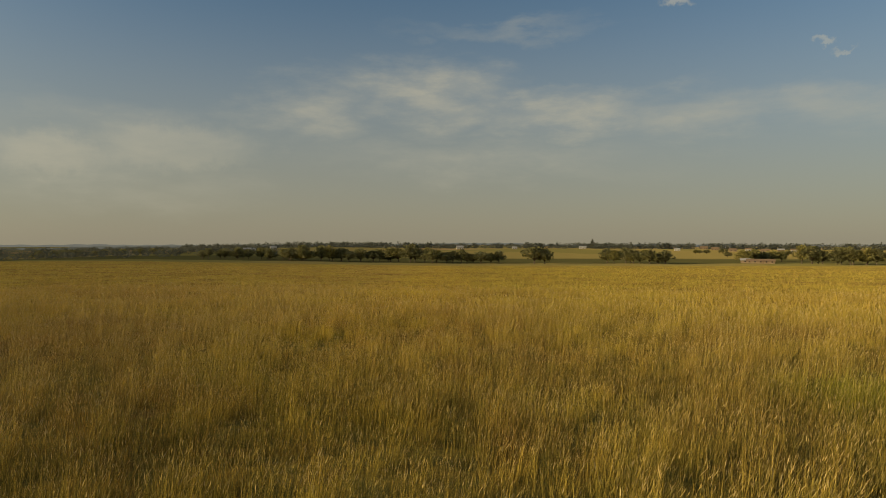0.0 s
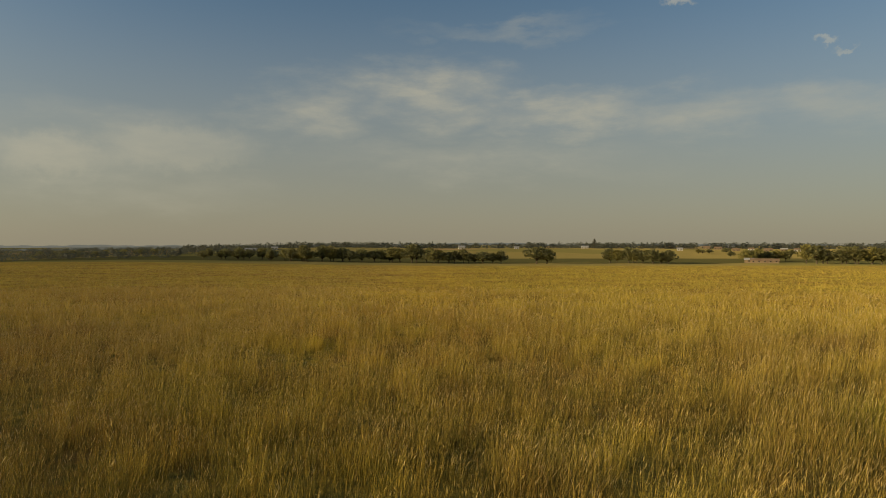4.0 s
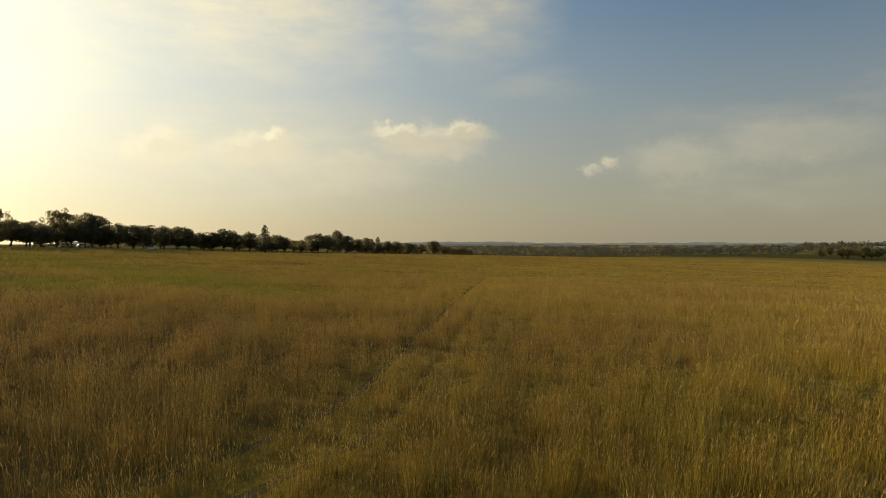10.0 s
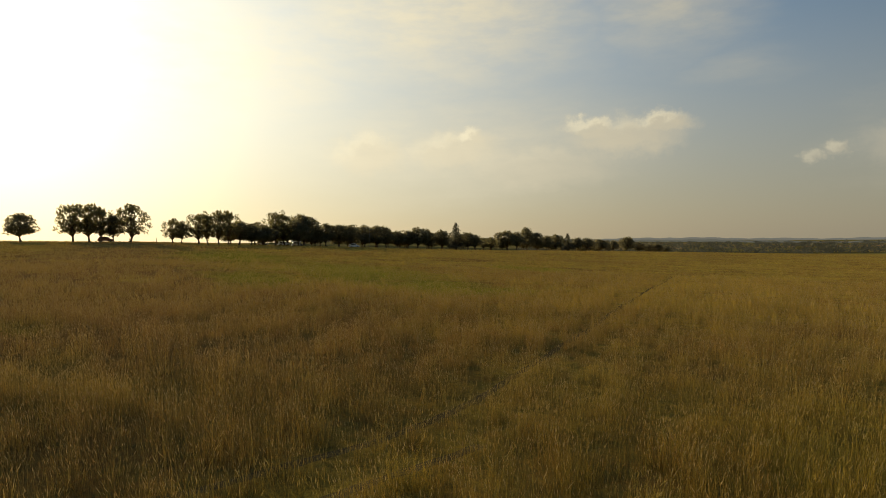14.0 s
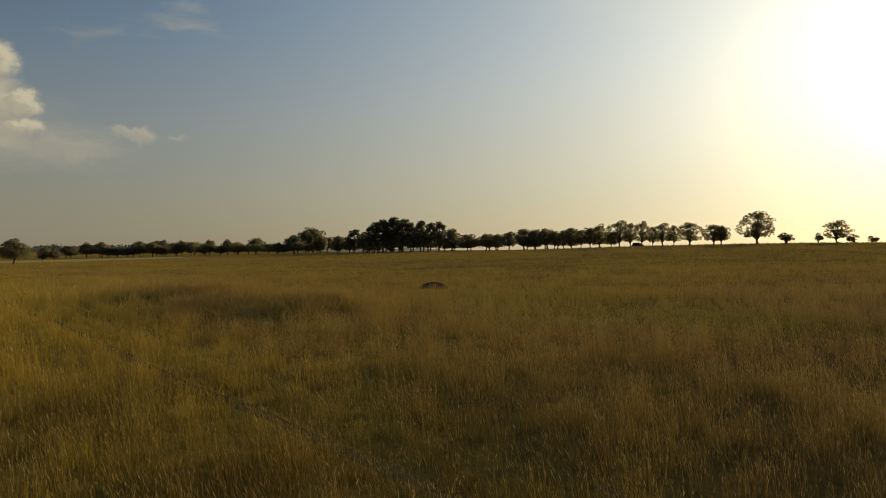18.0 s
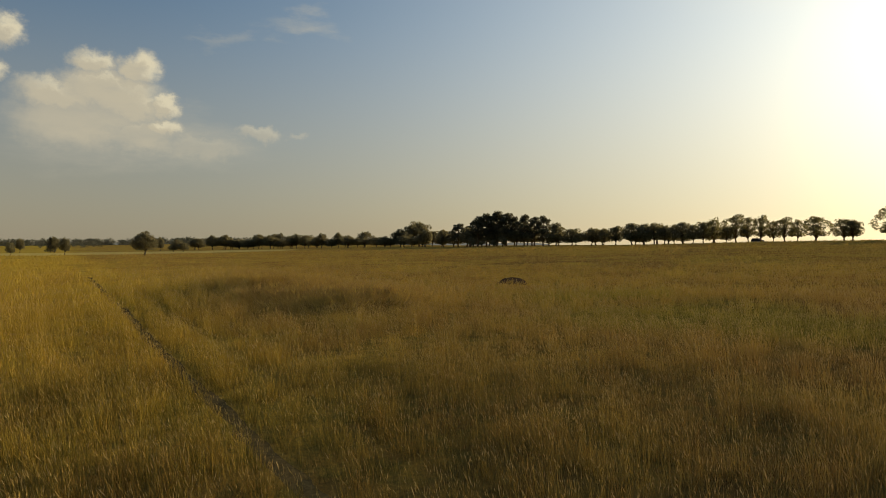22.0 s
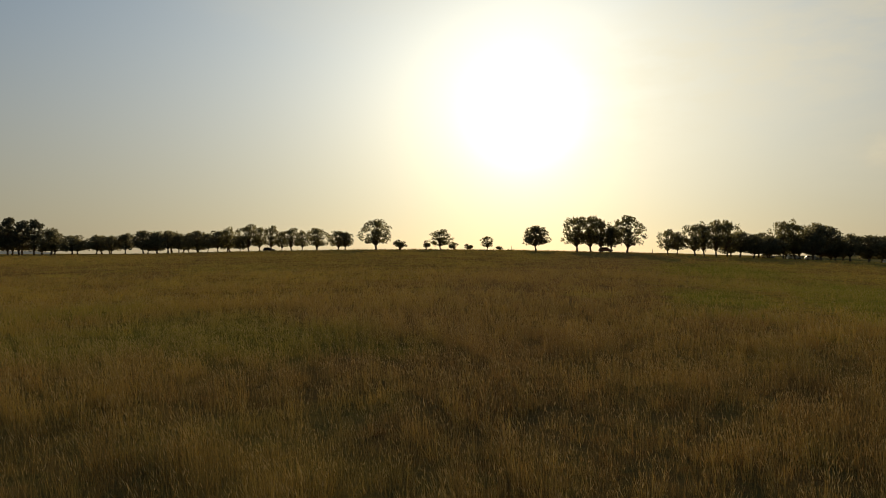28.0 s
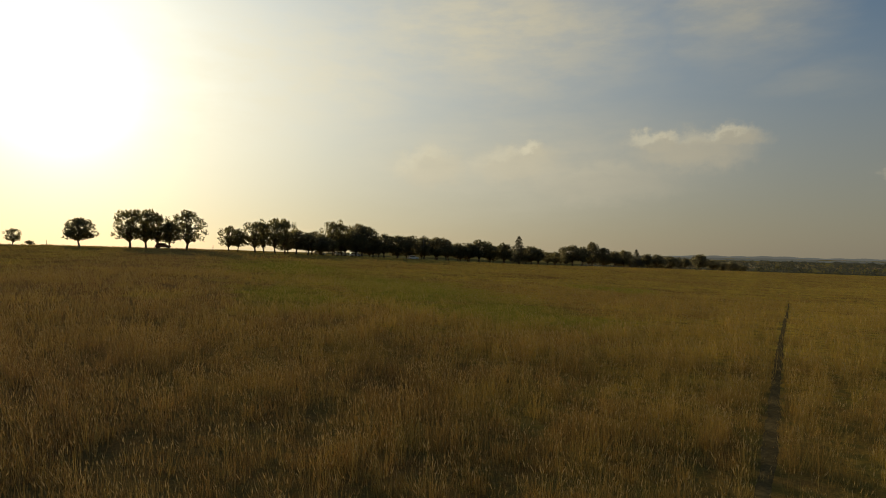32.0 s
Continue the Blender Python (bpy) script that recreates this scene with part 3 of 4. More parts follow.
def mesh_from_arrays(name, verts, face_sets, uv=None):
    """A mesh from numpy arrays; every face set is an array of faces with the same number of corners."""
    me = bpy.data.meshes.new(name)
    me.vertices.add(len(verts))
    me.vertices.foreach_set("co", np.ascontiguousarray(verts, np.float32).ravel())
    loops = np.concatenate([f.ravel() for f in face_sets]).astype(np.int32)
    sizes = np.concatenate([np.full(len(f), f.shape[1], np.int32) for f in face_sets])
    me.loops.add(len(loops))
    me.loops.foreach_set("vertex_index", loops)
    me.polygons.add(len(sizes))
    me.polygons.foreach_set("loop_start", np.concatenate([[0], np.cumsum(sizes)[:-1]]).astype(np.int32))
    me.polygons.foreach_set("loop_total", sizes)
    if uv is not None:
        layer = me.uv_layers.new(name="blade")
        layer.data.foreach_set("uv", np.ascontiguousarray(uv[loops], np.float32).ravel())
    me.update(calc_edges=True)
    return me


build_ground()


def build_ruts():
    """The rut that is worn bare, before and after the bend."""
    fine_line = []
    for (ax, ay), (bx, by) in zip(TRACK, TRACK[1:]):
        n = max(2, int(math.hypot(bx - ax, by - ay) / 0.6))
        fine_line += [(ax + (bx - ax) * k / n, ay + (by - ay) * k / n) for k in range(n)]
    p = np.array(fine_line)
    for _ in range(12):
        p[1:-1] = 0.5 * p[1:-1] + 0.25 * (p[:-2] + p[2:])
    d = np.gradient(p, axis=0)
    d /= np.linalg.norm(d, axis=1)[:, None]
    side = np.stack([-d[:, 1], d[:, 0]], -1)
    rng = np.random.RandomState(8)
    for s, stretch in ((-1, (p[:, 1] < 14) & (p[:, 1] > -70)), (1, (p[:, 1] >= 5) & (p[:, 1] < 76))):
        line, across = p[stretch], side[stretch]
        wander = (0.05 * np.sin(line[:, 0] * 0.4 + line[:, 1] * 0.3) + 0.02 * np.sin(line[:, 1] * 1.7 + line[:, 0] * 1.1))[:, None]
        mid = line + across * s * (0.9 - wander)
        left_half, right_half = (0.17 + 0.13 * rng.rand(2, len(line), 1)) * np.where(line[:, 1:] > 10, 0.85 - 0.6 * smooth(24, 76, line[:, 1:]), 1.0)
        a, b = mid - across * left_half, mid + across * right_half
        rows = np.stack([a, mid + rng.normal(size=mid.shape) * 0.02, b], 1).reshape(-1, 2)
        z = ground_z(rows[:, 0], rows[:, 1]) + np.tile([-0.004, 0.02, -0.004], len(line))
        verts = np.column_stack([rows, z])
        i = np.arange(len(line) - 1)[:, None] * 3
        faces = np.concatenate([i + np.array([[0, 1, 4, 3]]), i + np.array([[1, 2, 5, 4]])])
        ob = link("track", mesh_from_arrays("track", verts, [faces]), SOIL, None, "", True)
        tagged(ob, "narrow bare wheel rut worn through the grass", "track", kind="structure")


build_ruts()


# ---- grass ----
HUB = (-3.0, 9.0)


def patchy(x, y):
    """Where the grass stands thick and tall, 0 to 1."""
    a = np.sin(x * 0.55 + 1.7 * np.sin(y * 0.37)) * np.sin(y * 0.62 + 1.1 * np.sin(x * 0.29 + 1))
    b = np.sin(x * 1.7 + 2.2 * np.sin(y * 1.1 + 2)) * np.sin(y * 1.9 + 1.5 * np.sin(x * 1.3))
    return 0.5 + 0.28 * a + 0.22 * b


def hollows(x, y):
    """1 in the thin low spots between the tufts, a stride or two across."""
    a = np.sin(x * 2.3 + 1.9 * np.sin(y * 1.4 + 0.6 * x)) + np.sin(y * 2.7 + 1.7 * np.sin(x * 1.2 - 0.5 * y) + 1.3) + 0.9 * np.sin((x + y) * 0.9 + 1.4 * np.sin((x - y) * 0.7))
    return smooth(0.55, 1.7, a)


def growth(x, y, size, seed):
    """A random number, 0 to 1, for each clump of about that size; the clumps have wavy borders."""
    u = x / size + 0.45 * np.sin(y * 2.1 / size + seed) + 0.2 * np.sin(y * 5.3 / size)
    v = y / size + 0.45 * np.sin(x * 1.9 / size + 2 * seed) + 0.2 * np.sin(x * 4.7 / size + 1)
    k = np.sin(np.floor(u) * 127.1 + np.floor(v) * 311.7 + seed * 74.7) * 43758.5453
    return k - np.floor(k)


def scatter(rng, r0, r1, density, sector, clump):
    """Places in a ring round the hub, in tufts: x, y, tallness, lean, and a number for each tuft."""
    a0, a1 = (radians(a) for a in sector)
    area = 0.5 * (a1 - a0) * (r1 * r1 - r0 * r0)
    tufts = int(area * density / clump)
    r = np.sqrt(rng.uniform(r0 * r0, r1 * r1, tufts))
    a = rng.uniform(a0, a1, tufts)
    x, y = HUB[0] - r * np.sin(a), HUB[1] + r * np.cos(a)
    soft_edge = np.minimum(smooth(r0 - 0.1, r0 * 1.22, r) + (r0 == 0), smooth(r1 + 0.1, r1 * 0.8, r))
    keep = rng.rand(tufts) < (0.55 + 0.5 * patchy(x, y)) * (1 - 0.45 * hollows(x, y)) * soft_edge
    x, y = x[keep], y[keep]
    tall = rng.uniform(0.7, 1.25, len(x)) * (1 - 0.38 * hollows(x, y)) * (0.72 + 0.5 * growth(x, y, 0.75, 1.0))
    # hollows and low clumps toned darker: olive undergrowth plus painted shade between tufts
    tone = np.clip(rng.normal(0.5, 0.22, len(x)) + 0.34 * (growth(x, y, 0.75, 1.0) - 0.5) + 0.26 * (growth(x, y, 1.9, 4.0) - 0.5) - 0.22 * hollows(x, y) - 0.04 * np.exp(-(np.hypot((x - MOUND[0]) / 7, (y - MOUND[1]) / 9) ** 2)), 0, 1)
    n = rng.randint(max(1, clump // 2), clump * 3 // 2 + 1, len(x))
    k = np.repeat(np.arange(len(x)), n)
    spread = 0.035 + 0.02 * clump ** 0.5
    d = rng.normal(size=(len(k), 2)) * spread
    return x[k] + d[:, 0], y[k] + d[:, 1], tall[k], d, tone[k]


def trampled(x, y):
    faint = np.where((y > 11) & (x + y > 3.7), 0.6, 1.0) * np.where((y < 9) & (x < -7.6), 0.7, 1.0)
    faint = faint * (0.82 + 0.18 * np.sin(y * 1.3 + 2 * np.sin(x + y * 0.37)))
    heap = np.exp(-(np.hypot(x + 42.7, y + 39.9) / 1.9) ** 4)
    return np.clip(np.maximum(rut(x, y) * 1.35 * faint, heap), 0, 1)


def tallness(x, y):
    low = np.ones(np.shape(x))
    for gx, gy, rx, ry in ((-31, -9, 10, 7), (-53, 31, 15, 8), (-76, 30, 28, 12), (-64, 16, 15, 6)):
        low = np.minimum(low, 0.6 + 0.4 * smooth(0.4, 1.3, np.hypot((x - gx) / rx, (y - gy) / ry)))
    east = 1.0 + 0.15 * smooth(-12, 6, x)
    return low * east * (0.72 + 0.42 * patchy(x, y)) * (1 + 0.05 * np.exp(-(np.hypot((x - MOUND[0]) / 7, (y - MOUND[1]) / 9) ** 2)))


def build_grass():
    rng = np.random.RandomState(11)
    verts, uvs, quads, tris, base = [], [], [], [], 0
    # near: fine bent stalks with seed heads, five corners each, among straight leaves of three
    for r0, r1, density, sector, clump, wide in ((0, 19, 330, (-110, 232), 22, 0.0038), (15.5, 40, 172, (-80, 228), 20, 0.0054), (0, 31, 40, (232, 280), 7, 0.007)):
        x, y, tall, d, tone = scatter(rng, r0, r1, density, sector, clump)
        keep = rng.rand(len(x)) > 0.94 * trampled(x, y)
        x, y, tall, d, tone = x[keep], y[keep], tall[keep], d[keep], tone[keep]
        n = len(x)
        order = rng.permutation(n)
        low = 1 - 0.8 * trampled(x, y)
        for stalk, pick in ((True, order[:int(n * 0.42)]), (False, order[int(n * 0.42):])):
            px, py, pd = x[pick], y[pick], d[pick]
            k = len(pick)
            h = (rng.uniform(0.55, 0.98, k) if stalk else rng.uniform(0.28, 0.66, k)) * tall[pick] * tallness(px, py) * low[pick]
            lean_a = np.arctan2(pd[:, 1], pd[:, 0]) + rng.normal(size=k) * 0.9
            lean = h * (rng.uniform(0.02, 0.34, k) if stalk else rng.uniform(0.08, 0.6, k))
            lx, ly = np.cos(lean_a) * lean + 0.12 * h, np.sin(lean_a) * lean - 0.05 * h
            face = rng.uniform(0, math.pi, k)
            wx, wy = np.cos(face), np.sin(face)
            z = ground_z(px, py)
            half = wide * rng.uniform(0.7, 1.4, k) * (1 if stalk else 1.25)
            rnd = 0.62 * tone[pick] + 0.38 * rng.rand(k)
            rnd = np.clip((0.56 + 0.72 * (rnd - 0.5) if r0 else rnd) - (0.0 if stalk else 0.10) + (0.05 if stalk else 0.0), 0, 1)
            # only the nearest blades take the full dark foot
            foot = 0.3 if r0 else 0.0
            if stalk:
                ear = rng.uniform(0.07, 0.16, k) * (0.8 + 0.4 * tall[pick])
                m = 1 - ear / h
                bend = np.clip(m, 0.3, 1) ** 1.8
                mx, my, mz = px + lx * bend, py + ly * bend, z + h * m
                tip = np.stack([px + lx, py + ly, z + h * 0.97], -1)
                ex, ey, ez = (mx * 0.6 + tip[:, 0] * 0.4), (my * 0.6 + tip[:, 1] * 0.4), (mz * 0.6 + tip[:, 2] * 0.4)
                wm, wb = half * np.where(rng.rand(k) < np.where(px < -7, 0.5, 0.2), 1.6, 0.9), half * 1.0
                v = np.stack([np.stack([px - wx * wb, py - wy * wb, z - 0.02], -1), np.stack([px + wx * wb, py + wy * wb, z - 0.02], -1), np.stack([mx, my, mz], -1),
                              np.stack([ex + wx * wm, ey + wy * wm, ez], -1), np.stack([ex - wx * wm, ey - wy * wm, ez], -1), tip], 1)
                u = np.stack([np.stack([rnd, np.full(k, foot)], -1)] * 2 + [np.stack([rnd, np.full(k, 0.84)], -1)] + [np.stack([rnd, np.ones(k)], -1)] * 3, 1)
                i = base + np.arange(k)[:, None] * 6
                tris.append(i + np.array([[0, 1, 2]]))
                quads.append(i + np.array([[2, 3, 5, 4]]))
                base += k * 6
            else:
                v = np.stack([np.stack([px - wx * half, py - wy * half, z - 0.02], -1), np.stack([px + wx * half, py + wy * half, z - 0.02], -1),
                              np.stack([px + lx, py + ly, z + h * 0.9], -1)], 1)
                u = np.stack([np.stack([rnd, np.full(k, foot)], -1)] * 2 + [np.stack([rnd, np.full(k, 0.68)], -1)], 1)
                tris.append(base + np.arange(k)[:, None] * 3 + np.array([[0, 1, 2]]))
                base += k * 3
            verts.append(v.reshape(-1, 3))
            uvs.append(u.reshape(-1, 2))
    # coarse brown weeds on the mound
    n = 12000
    beds = np.array([(-0.3, 5.0), (1.5, -6.2), (-0.6, 0.2), (-3.0, 5.2), (2.4, 0.2), (-1.5, 3.0)])
    tufts = beds[rng.randint(0, 6, 420)] + rng.normal(size=(420, 2)) * (1.5, 1.0) + MOUND
    pick = rng.randint(0, 420, n)
    d = rng.normal(size=(n, 2)) * 0.16
    x, y = tufts[pick, 0] + d[:, 0], tufts[pick, 1] + d[:, 1]
    h = rng.uniform(0.35, 0.7, n) * rng.uniform(0.7, 1.25, 420)[pick]
    z, half, face = ground_z(x, y), 0.008 * rng.uniform(0.6, 1.4, n), rng.uniform(0, math.pi, n)
    tx, ty = x + d[:, 0] * 1.6 + 0.08 * h, y + d[:, 1] * 1.6
    v = np.stack([np.stack([x, y, z - 0.02], -1), np.stack([tx - np.cos(face) * half, ty - np.sin(face) * half, z + h], -1), np.stack([tx + np.cos(face) * half, ty + np.sin(face) * half, z + h * 0.93], -1)], 1)
    rnd = np.clip(rng.uniform(0.3, 0.9, 420)[pick] + 0.2 * rng.rand(n), 0, 1)
    u = np.stack([np.stack([rnd, np.full(n, 0.3)], -1)] + [np.stack([rnd, np.full(n, 0.88)], -1)] * 2, 1)
    tris.append(base + np.arange(n)[:, None] * 3 + np.array([[0, 1, 2]]))
    verts.append(v.reshape(-1, 3))
    uvs.append(u.reshape(-1, 2))
    base += n * 3
    # further out: single blades that stand for a few
    for r0, r1, density, sector, clump, wide in ((31, 56, 85, (-58, 224), 9, 0.009), (45, 98, 28, (-56, 222), 6, 0.015), (79, 175, 6.5, (-50, 222), 3, 0.028), (140, 290, 1.9, (-50, 222), 3, 0.055), (235, 345, 0.8, (-50, 60), 2, 0.13)):
        x, y, tall, d, tone = scatter(rng, r0, r1, density, sector, clump)
        if r0 > 40:
            x, y = x + rng.normal(size=len(x)) * 0.2, y + rng.normal(size=len(x)) * 0.2
        keep = rng.rand(len(x)) > 0.94 * trampled(x, y)
        x, y, tall, tone = x[keep], y[keep], tall[keep], tone[keep]
        n = len(x)
        h = rng.uniform(0.35, 0.85, n) * tall * tallness(x, y)
        lean_a = rng.uniform(0, 2 * math.pi, n)
        lean = h * rng.uniform(0.05, 0.5, n)
        face = rng.uniform(0, math.pi, n)
        half = wide * rng.uniform(0.7, 1.5, n)
        z = ground_z(x, y)
        wx, wy = np.cos(face) * half, np.sin(face) * half
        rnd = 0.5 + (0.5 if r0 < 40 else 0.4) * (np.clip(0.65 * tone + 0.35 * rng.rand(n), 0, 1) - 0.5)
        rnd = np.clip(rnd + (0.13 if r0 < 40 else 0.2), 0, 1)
        ear = rng.rand(n) < (0.28 if r0 < 60 else 0.08)
        h = h * (1.0 if r0 < 40 else 0.8 if r0 < 60 else 0.6)
        tx, ty, up = x + np.cos(lean_a) * lean, y + np.sin(lean_a) * lean, z + h
        cx, cy = np.where(ear, tx, x), np.where(ear, ty, y)
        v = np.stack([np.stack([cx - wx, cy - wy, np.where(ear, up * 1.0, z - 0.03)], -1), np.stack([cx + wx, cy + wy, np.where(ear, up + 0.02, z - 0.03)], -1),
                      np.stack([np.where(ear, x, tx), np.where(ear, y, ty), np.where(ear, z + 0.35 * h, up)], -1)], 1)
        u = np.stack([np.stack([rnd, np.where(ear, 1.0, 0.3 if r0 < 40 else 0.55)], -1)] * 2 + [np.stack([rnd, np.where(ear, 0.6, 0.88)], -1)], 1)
        tris.append(base + np.arange(n)[:, None] * 3 + np.array([[0, 1, 2]]))
        verts.append(v.reshape(-1, 3))
        uvs.append(u.reshape(-1, 2))
        base += n * 3
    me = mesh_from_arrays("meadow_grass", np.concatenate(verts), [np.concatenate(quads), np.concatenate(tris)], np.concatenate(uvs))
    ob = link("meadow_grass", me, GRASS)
    return tagged(ob, "tall dry golden meadow grass with seed heads", "grass", kind="stuff")


build_grass()

# ---- trees ----
PROTO = {
    "b": [make_tree("broadleaf_tree", 20 + k, "broad", "dense round-crowned broadleaf tree at the meadow's edge") for k in range(5)],
    "a": [make_tree("open_crowned_tree", 40 + k, "airy", "open-crowned tree with thin yellowing leaves on the ridge") for k in range(4)],
    "p": [make_tree("pine_tree", 60 + k, "pine", "tall dark pine tree with bare lower trunk in a grove") for k in range(3)],
    "c": [make_tree("conifer_tree", 70, "conifer", "pointed dark conifer rising above the wood edge")],
    "v": [make_tree("valley_tree", 90 + k, "valley", "spreading olive-green tree down in the valley") for k in range(3)],
    "s": [make_tree("shrub", 80 + k, "shrub", "low dark shrub on the meadow's edge", "shrub") for k in range(2)],
}
USED = set()


def plant(rows, group):
    rng = random.Random(len(rows) * 7 + len(group))
    for x, y, h, wide, kind in rows:
        choice = rng.randrange(len(PROTO[kind]))
        z = float(ground_z(x, y)) - 0.05
        m = pose(x, y, z, 0, 0, rng.uniform(0, 360))
        spread = {"b": 7.4, "a": 8.6, "p": 5.0, "c": 4.6, "s": 8.5, "v": 8.8}[kind]
        if (kind, choice) in USED:
            ob = copy_thing(PROTO[kind][choice], m)
        else:
            USED.add((kind, choice))
            ob = PROTO[kind][choice]
            ob.matrix_basis = m
        s = max(min(wide / spread, h / 10 * 1.8), h / 10 * 0.8)
        ob.scale = (s, s, h / 10)
        tagged(ob, group=group)


AVENUE = [
    (-199.5, -194.7, 7.7, 8, 'b'), (-201.8, -189.8, 7.5, 6.9, 'b'), (-203.1, -184.2, 8.4, 7.3, 'b'), (-203.9, -176.2, 9.1, 8.7, 'b'),
    (-204.9, -170.7, 8.9, 7.6, 'b'), (-204.5, -165.2, 8.7, 8.4, 'b'), (-204.7, -160.4, 7.8, 5.6, 'b'), (-204.7, -155.9, 8, 5.5, 'b'),
    (-203.5, -151, 8.4, 7.2, 'b'), (-203.4, -146.4, 7.2, 4.9, 'b'), (-203.2, -141.8, 8.3, 6.2, 'b'), (-203.6, -138, 9, 8.7, 'a'),
    (-203.8, -132.7, 6.2, 4.8, 'b'), (-204.7, -129.8, 10.2, 9.5, 'a'), (-205.2, -125.5, 9, 6.4, 'a'), (-205.8, -121.1, 9.4, 6.8, 'a'),
    (-206, -117, 7.2, 4.6, 'a'), (-206.1, -113.2, 8.3, 7.9, 'a'), (-206.3, -109.1, 7.2, 5, 'a'), (-205.3, -102.8, 7.9, 10.1, 'a'),
    (-203.7, -93.5, 6.8, 8.3, 'a'), (-204.7, -91.5, 6.7, 5.5, 'b'),
]
OPEN_TREES = [
    (-203.1, -79.3, 10.4, 11.8, 'a'), (-205.4, -71.8, 3.9, 5.2, 's'), (-218.9, -67.9, 3.7, 3.1, 's'), (-220.6, -63.2, 7.2, 8.9, 'a'),
    (-245.9, -66.7, 3.2, 8.6, 's'), (-256.9, -64.9, 2.9, 6.7, 's'), (-232.2, -49.9, 5, 5.2, 'a'), (-260.4, -52.7, 2.2, 5.4, 's'),
    (-214.6, -28.8, 8.4, 8.2, 'b'), (-212.5, -15.7, 11.4, 10, 'a'), (-215, -11.8, 11.8, 10.1, 'a'), (-212.3, -8.6, 10.7, 8.2, 'a'),
    (-211.6, -5.3, 8.8, 5.2, 'b'), (-210, -0.6, 11.6, 11, 'a'), (-221.4, 10.8, 8.1, 7.3, 'a'), (-225.4, 13.4, 7.4, 5, 'b'),
    (-223.3, 18.6, 10.2, 9.2, 'a'), (-225.2, 21.3, 10.6, 7.4, 'a'), (-225, 24.7, 11.6, 8.7, 'a'), (-226.8, 27.9, 11.7, 8.8, 'a'),
]
WOOD_EDGE = [
    (-232.5, 31.9, 8.4, 9.3, 'b'), (-234.1, 36.1, 7.8, 8.6, 'b'), (-237.6, 40.6, 7.5, 9.5, 'b'), (-243, 45.6, 12.6, 8.9, 'a'),
    (-244.4, 49.1, 12.8, 9, 'a'), (-243.6, 54.1, 9.8, 9, 'b'), (-248.1, 57.1, 12.8, 12.5, 'b'), (-250.3, 61.7, 8.3, 7.6, 'b'),
    (-253.3, 66.6, 9.6, 9.5, 'b'), (-256.1, 72.4, 9.3, 10.5, 'b'), (-258.9, 77.7, 9.8, 9.8, 'b'), (-263, 85, 9.9, 9.1, 'b'),
    (-265.4, 91.3, 9.9, 12, 'b'), (-268, 96.2, 9, 8.4, 'b'), (-272.2, 102.6, 8.4, 8.6, 'b'), (-274.3, 108.5, 8.5, 8.7, 'b'),
    (-274.8, 113, 10.1, 13.7, 'b'), (-276.7, 119, 8.5, 7.9, 'b'), (-278.2, 125.9, 9.4, 10, 'b'), (-282.7, 135.5, 13.3, 7.2, 'c'),
    (-282.2, 141.5, 8.8, 10.4, 'b'), (-282.5, 145.4, 7.1, 7.3, 'b'),
]
WOOD_EDGE_FAR = [
    (-286.2, 151.5, 6.4, 7.5, 'a'), (-288.8, 157.3, 6.3, 7.6, 'a'), (-298.3, 171.5, 10.5, 14.8, 'b'), (-300.4, 177.9, 9.9, 11.5, 'b'),
    (-327.9, 200.2, 14, 6.4, 'b'), (-320.7, 202.5, 10.5, 8.4, 'b'), (-322, 209.8, 8.9, 8.5, 'b'), (-327.5, 219.9, 10.1, 8.7, 'b'),
    (-332.1, 230.9, 10.7, 6.7, 'c'), (-333, 238.4, 8.4, 9.1, 'b'), (-333.8, 246, 8.4, 10.3, 'b'), (-345.3, 264, 8.4, 10.8, 'b'),
    (-346.4, 270.8, 8, 4.9, 'c'), (-348.2, 276.7, 7.8, 7.4, 'b'), (-358.7, 295.6, 11.2, 11.6, 'b'), (-369, 314.5, 8.1, 12.1, 'b'),
    (-372.9, 325.4, 7.2, 11, 'b'), (-376.6, 336.4, 7.9, 11.2, 'b'), (-380.1, 347.5, 6.5, 10, 'b'),
]
GROVE = [
    (-168.9, -312.8, 10.3, 11.5, 'b'), (-177.7, -316.1, 13.3, 9.6, 'b'), (-184.3, -319.4, 15.2, 13, 'b'), (-188, -310.5, 9.3, 8.5, 'b'),
    (-193.1, -307.5, 9.5, 8.5, 'b'), (-178.3, -267.4, 12.3, 8.5, 'p'), (-182.3, -264.9, 11.2, 6.6, 'p'), (-176.7, -247.1, 15.1, 9.8, 'p'),
    (-180, -244.8, 16.6, 8.9, 'p'), (-184, -242, 17.6, 10.7, 'p'), (-186.4, -237.8, 16.5, 9.8, 'p'), (-188.4, -233.9, 14.7, 7.1, 'p'),
    (-188.9, -227.3, 15.6, 7, 'p'), (-190.7, -222.1, 14, 6.9, 'p'), (-192.4, -218.1, 14.4, 6.8, 'p'), (-193, -209.9, 10.5, 9.2, 'b'),
    (-194.9, -201.6, 7.9, 9.1, 'b'), (-167.2, -238.9, 5, 4.3, 's'), (-170.3, -234.4, 4, 3.4, 's'), (-173.2, -228.9, 3.7, 4.2, 's'),
    (-176.3, -226.7, 5.2, 5.1, 's'),
]
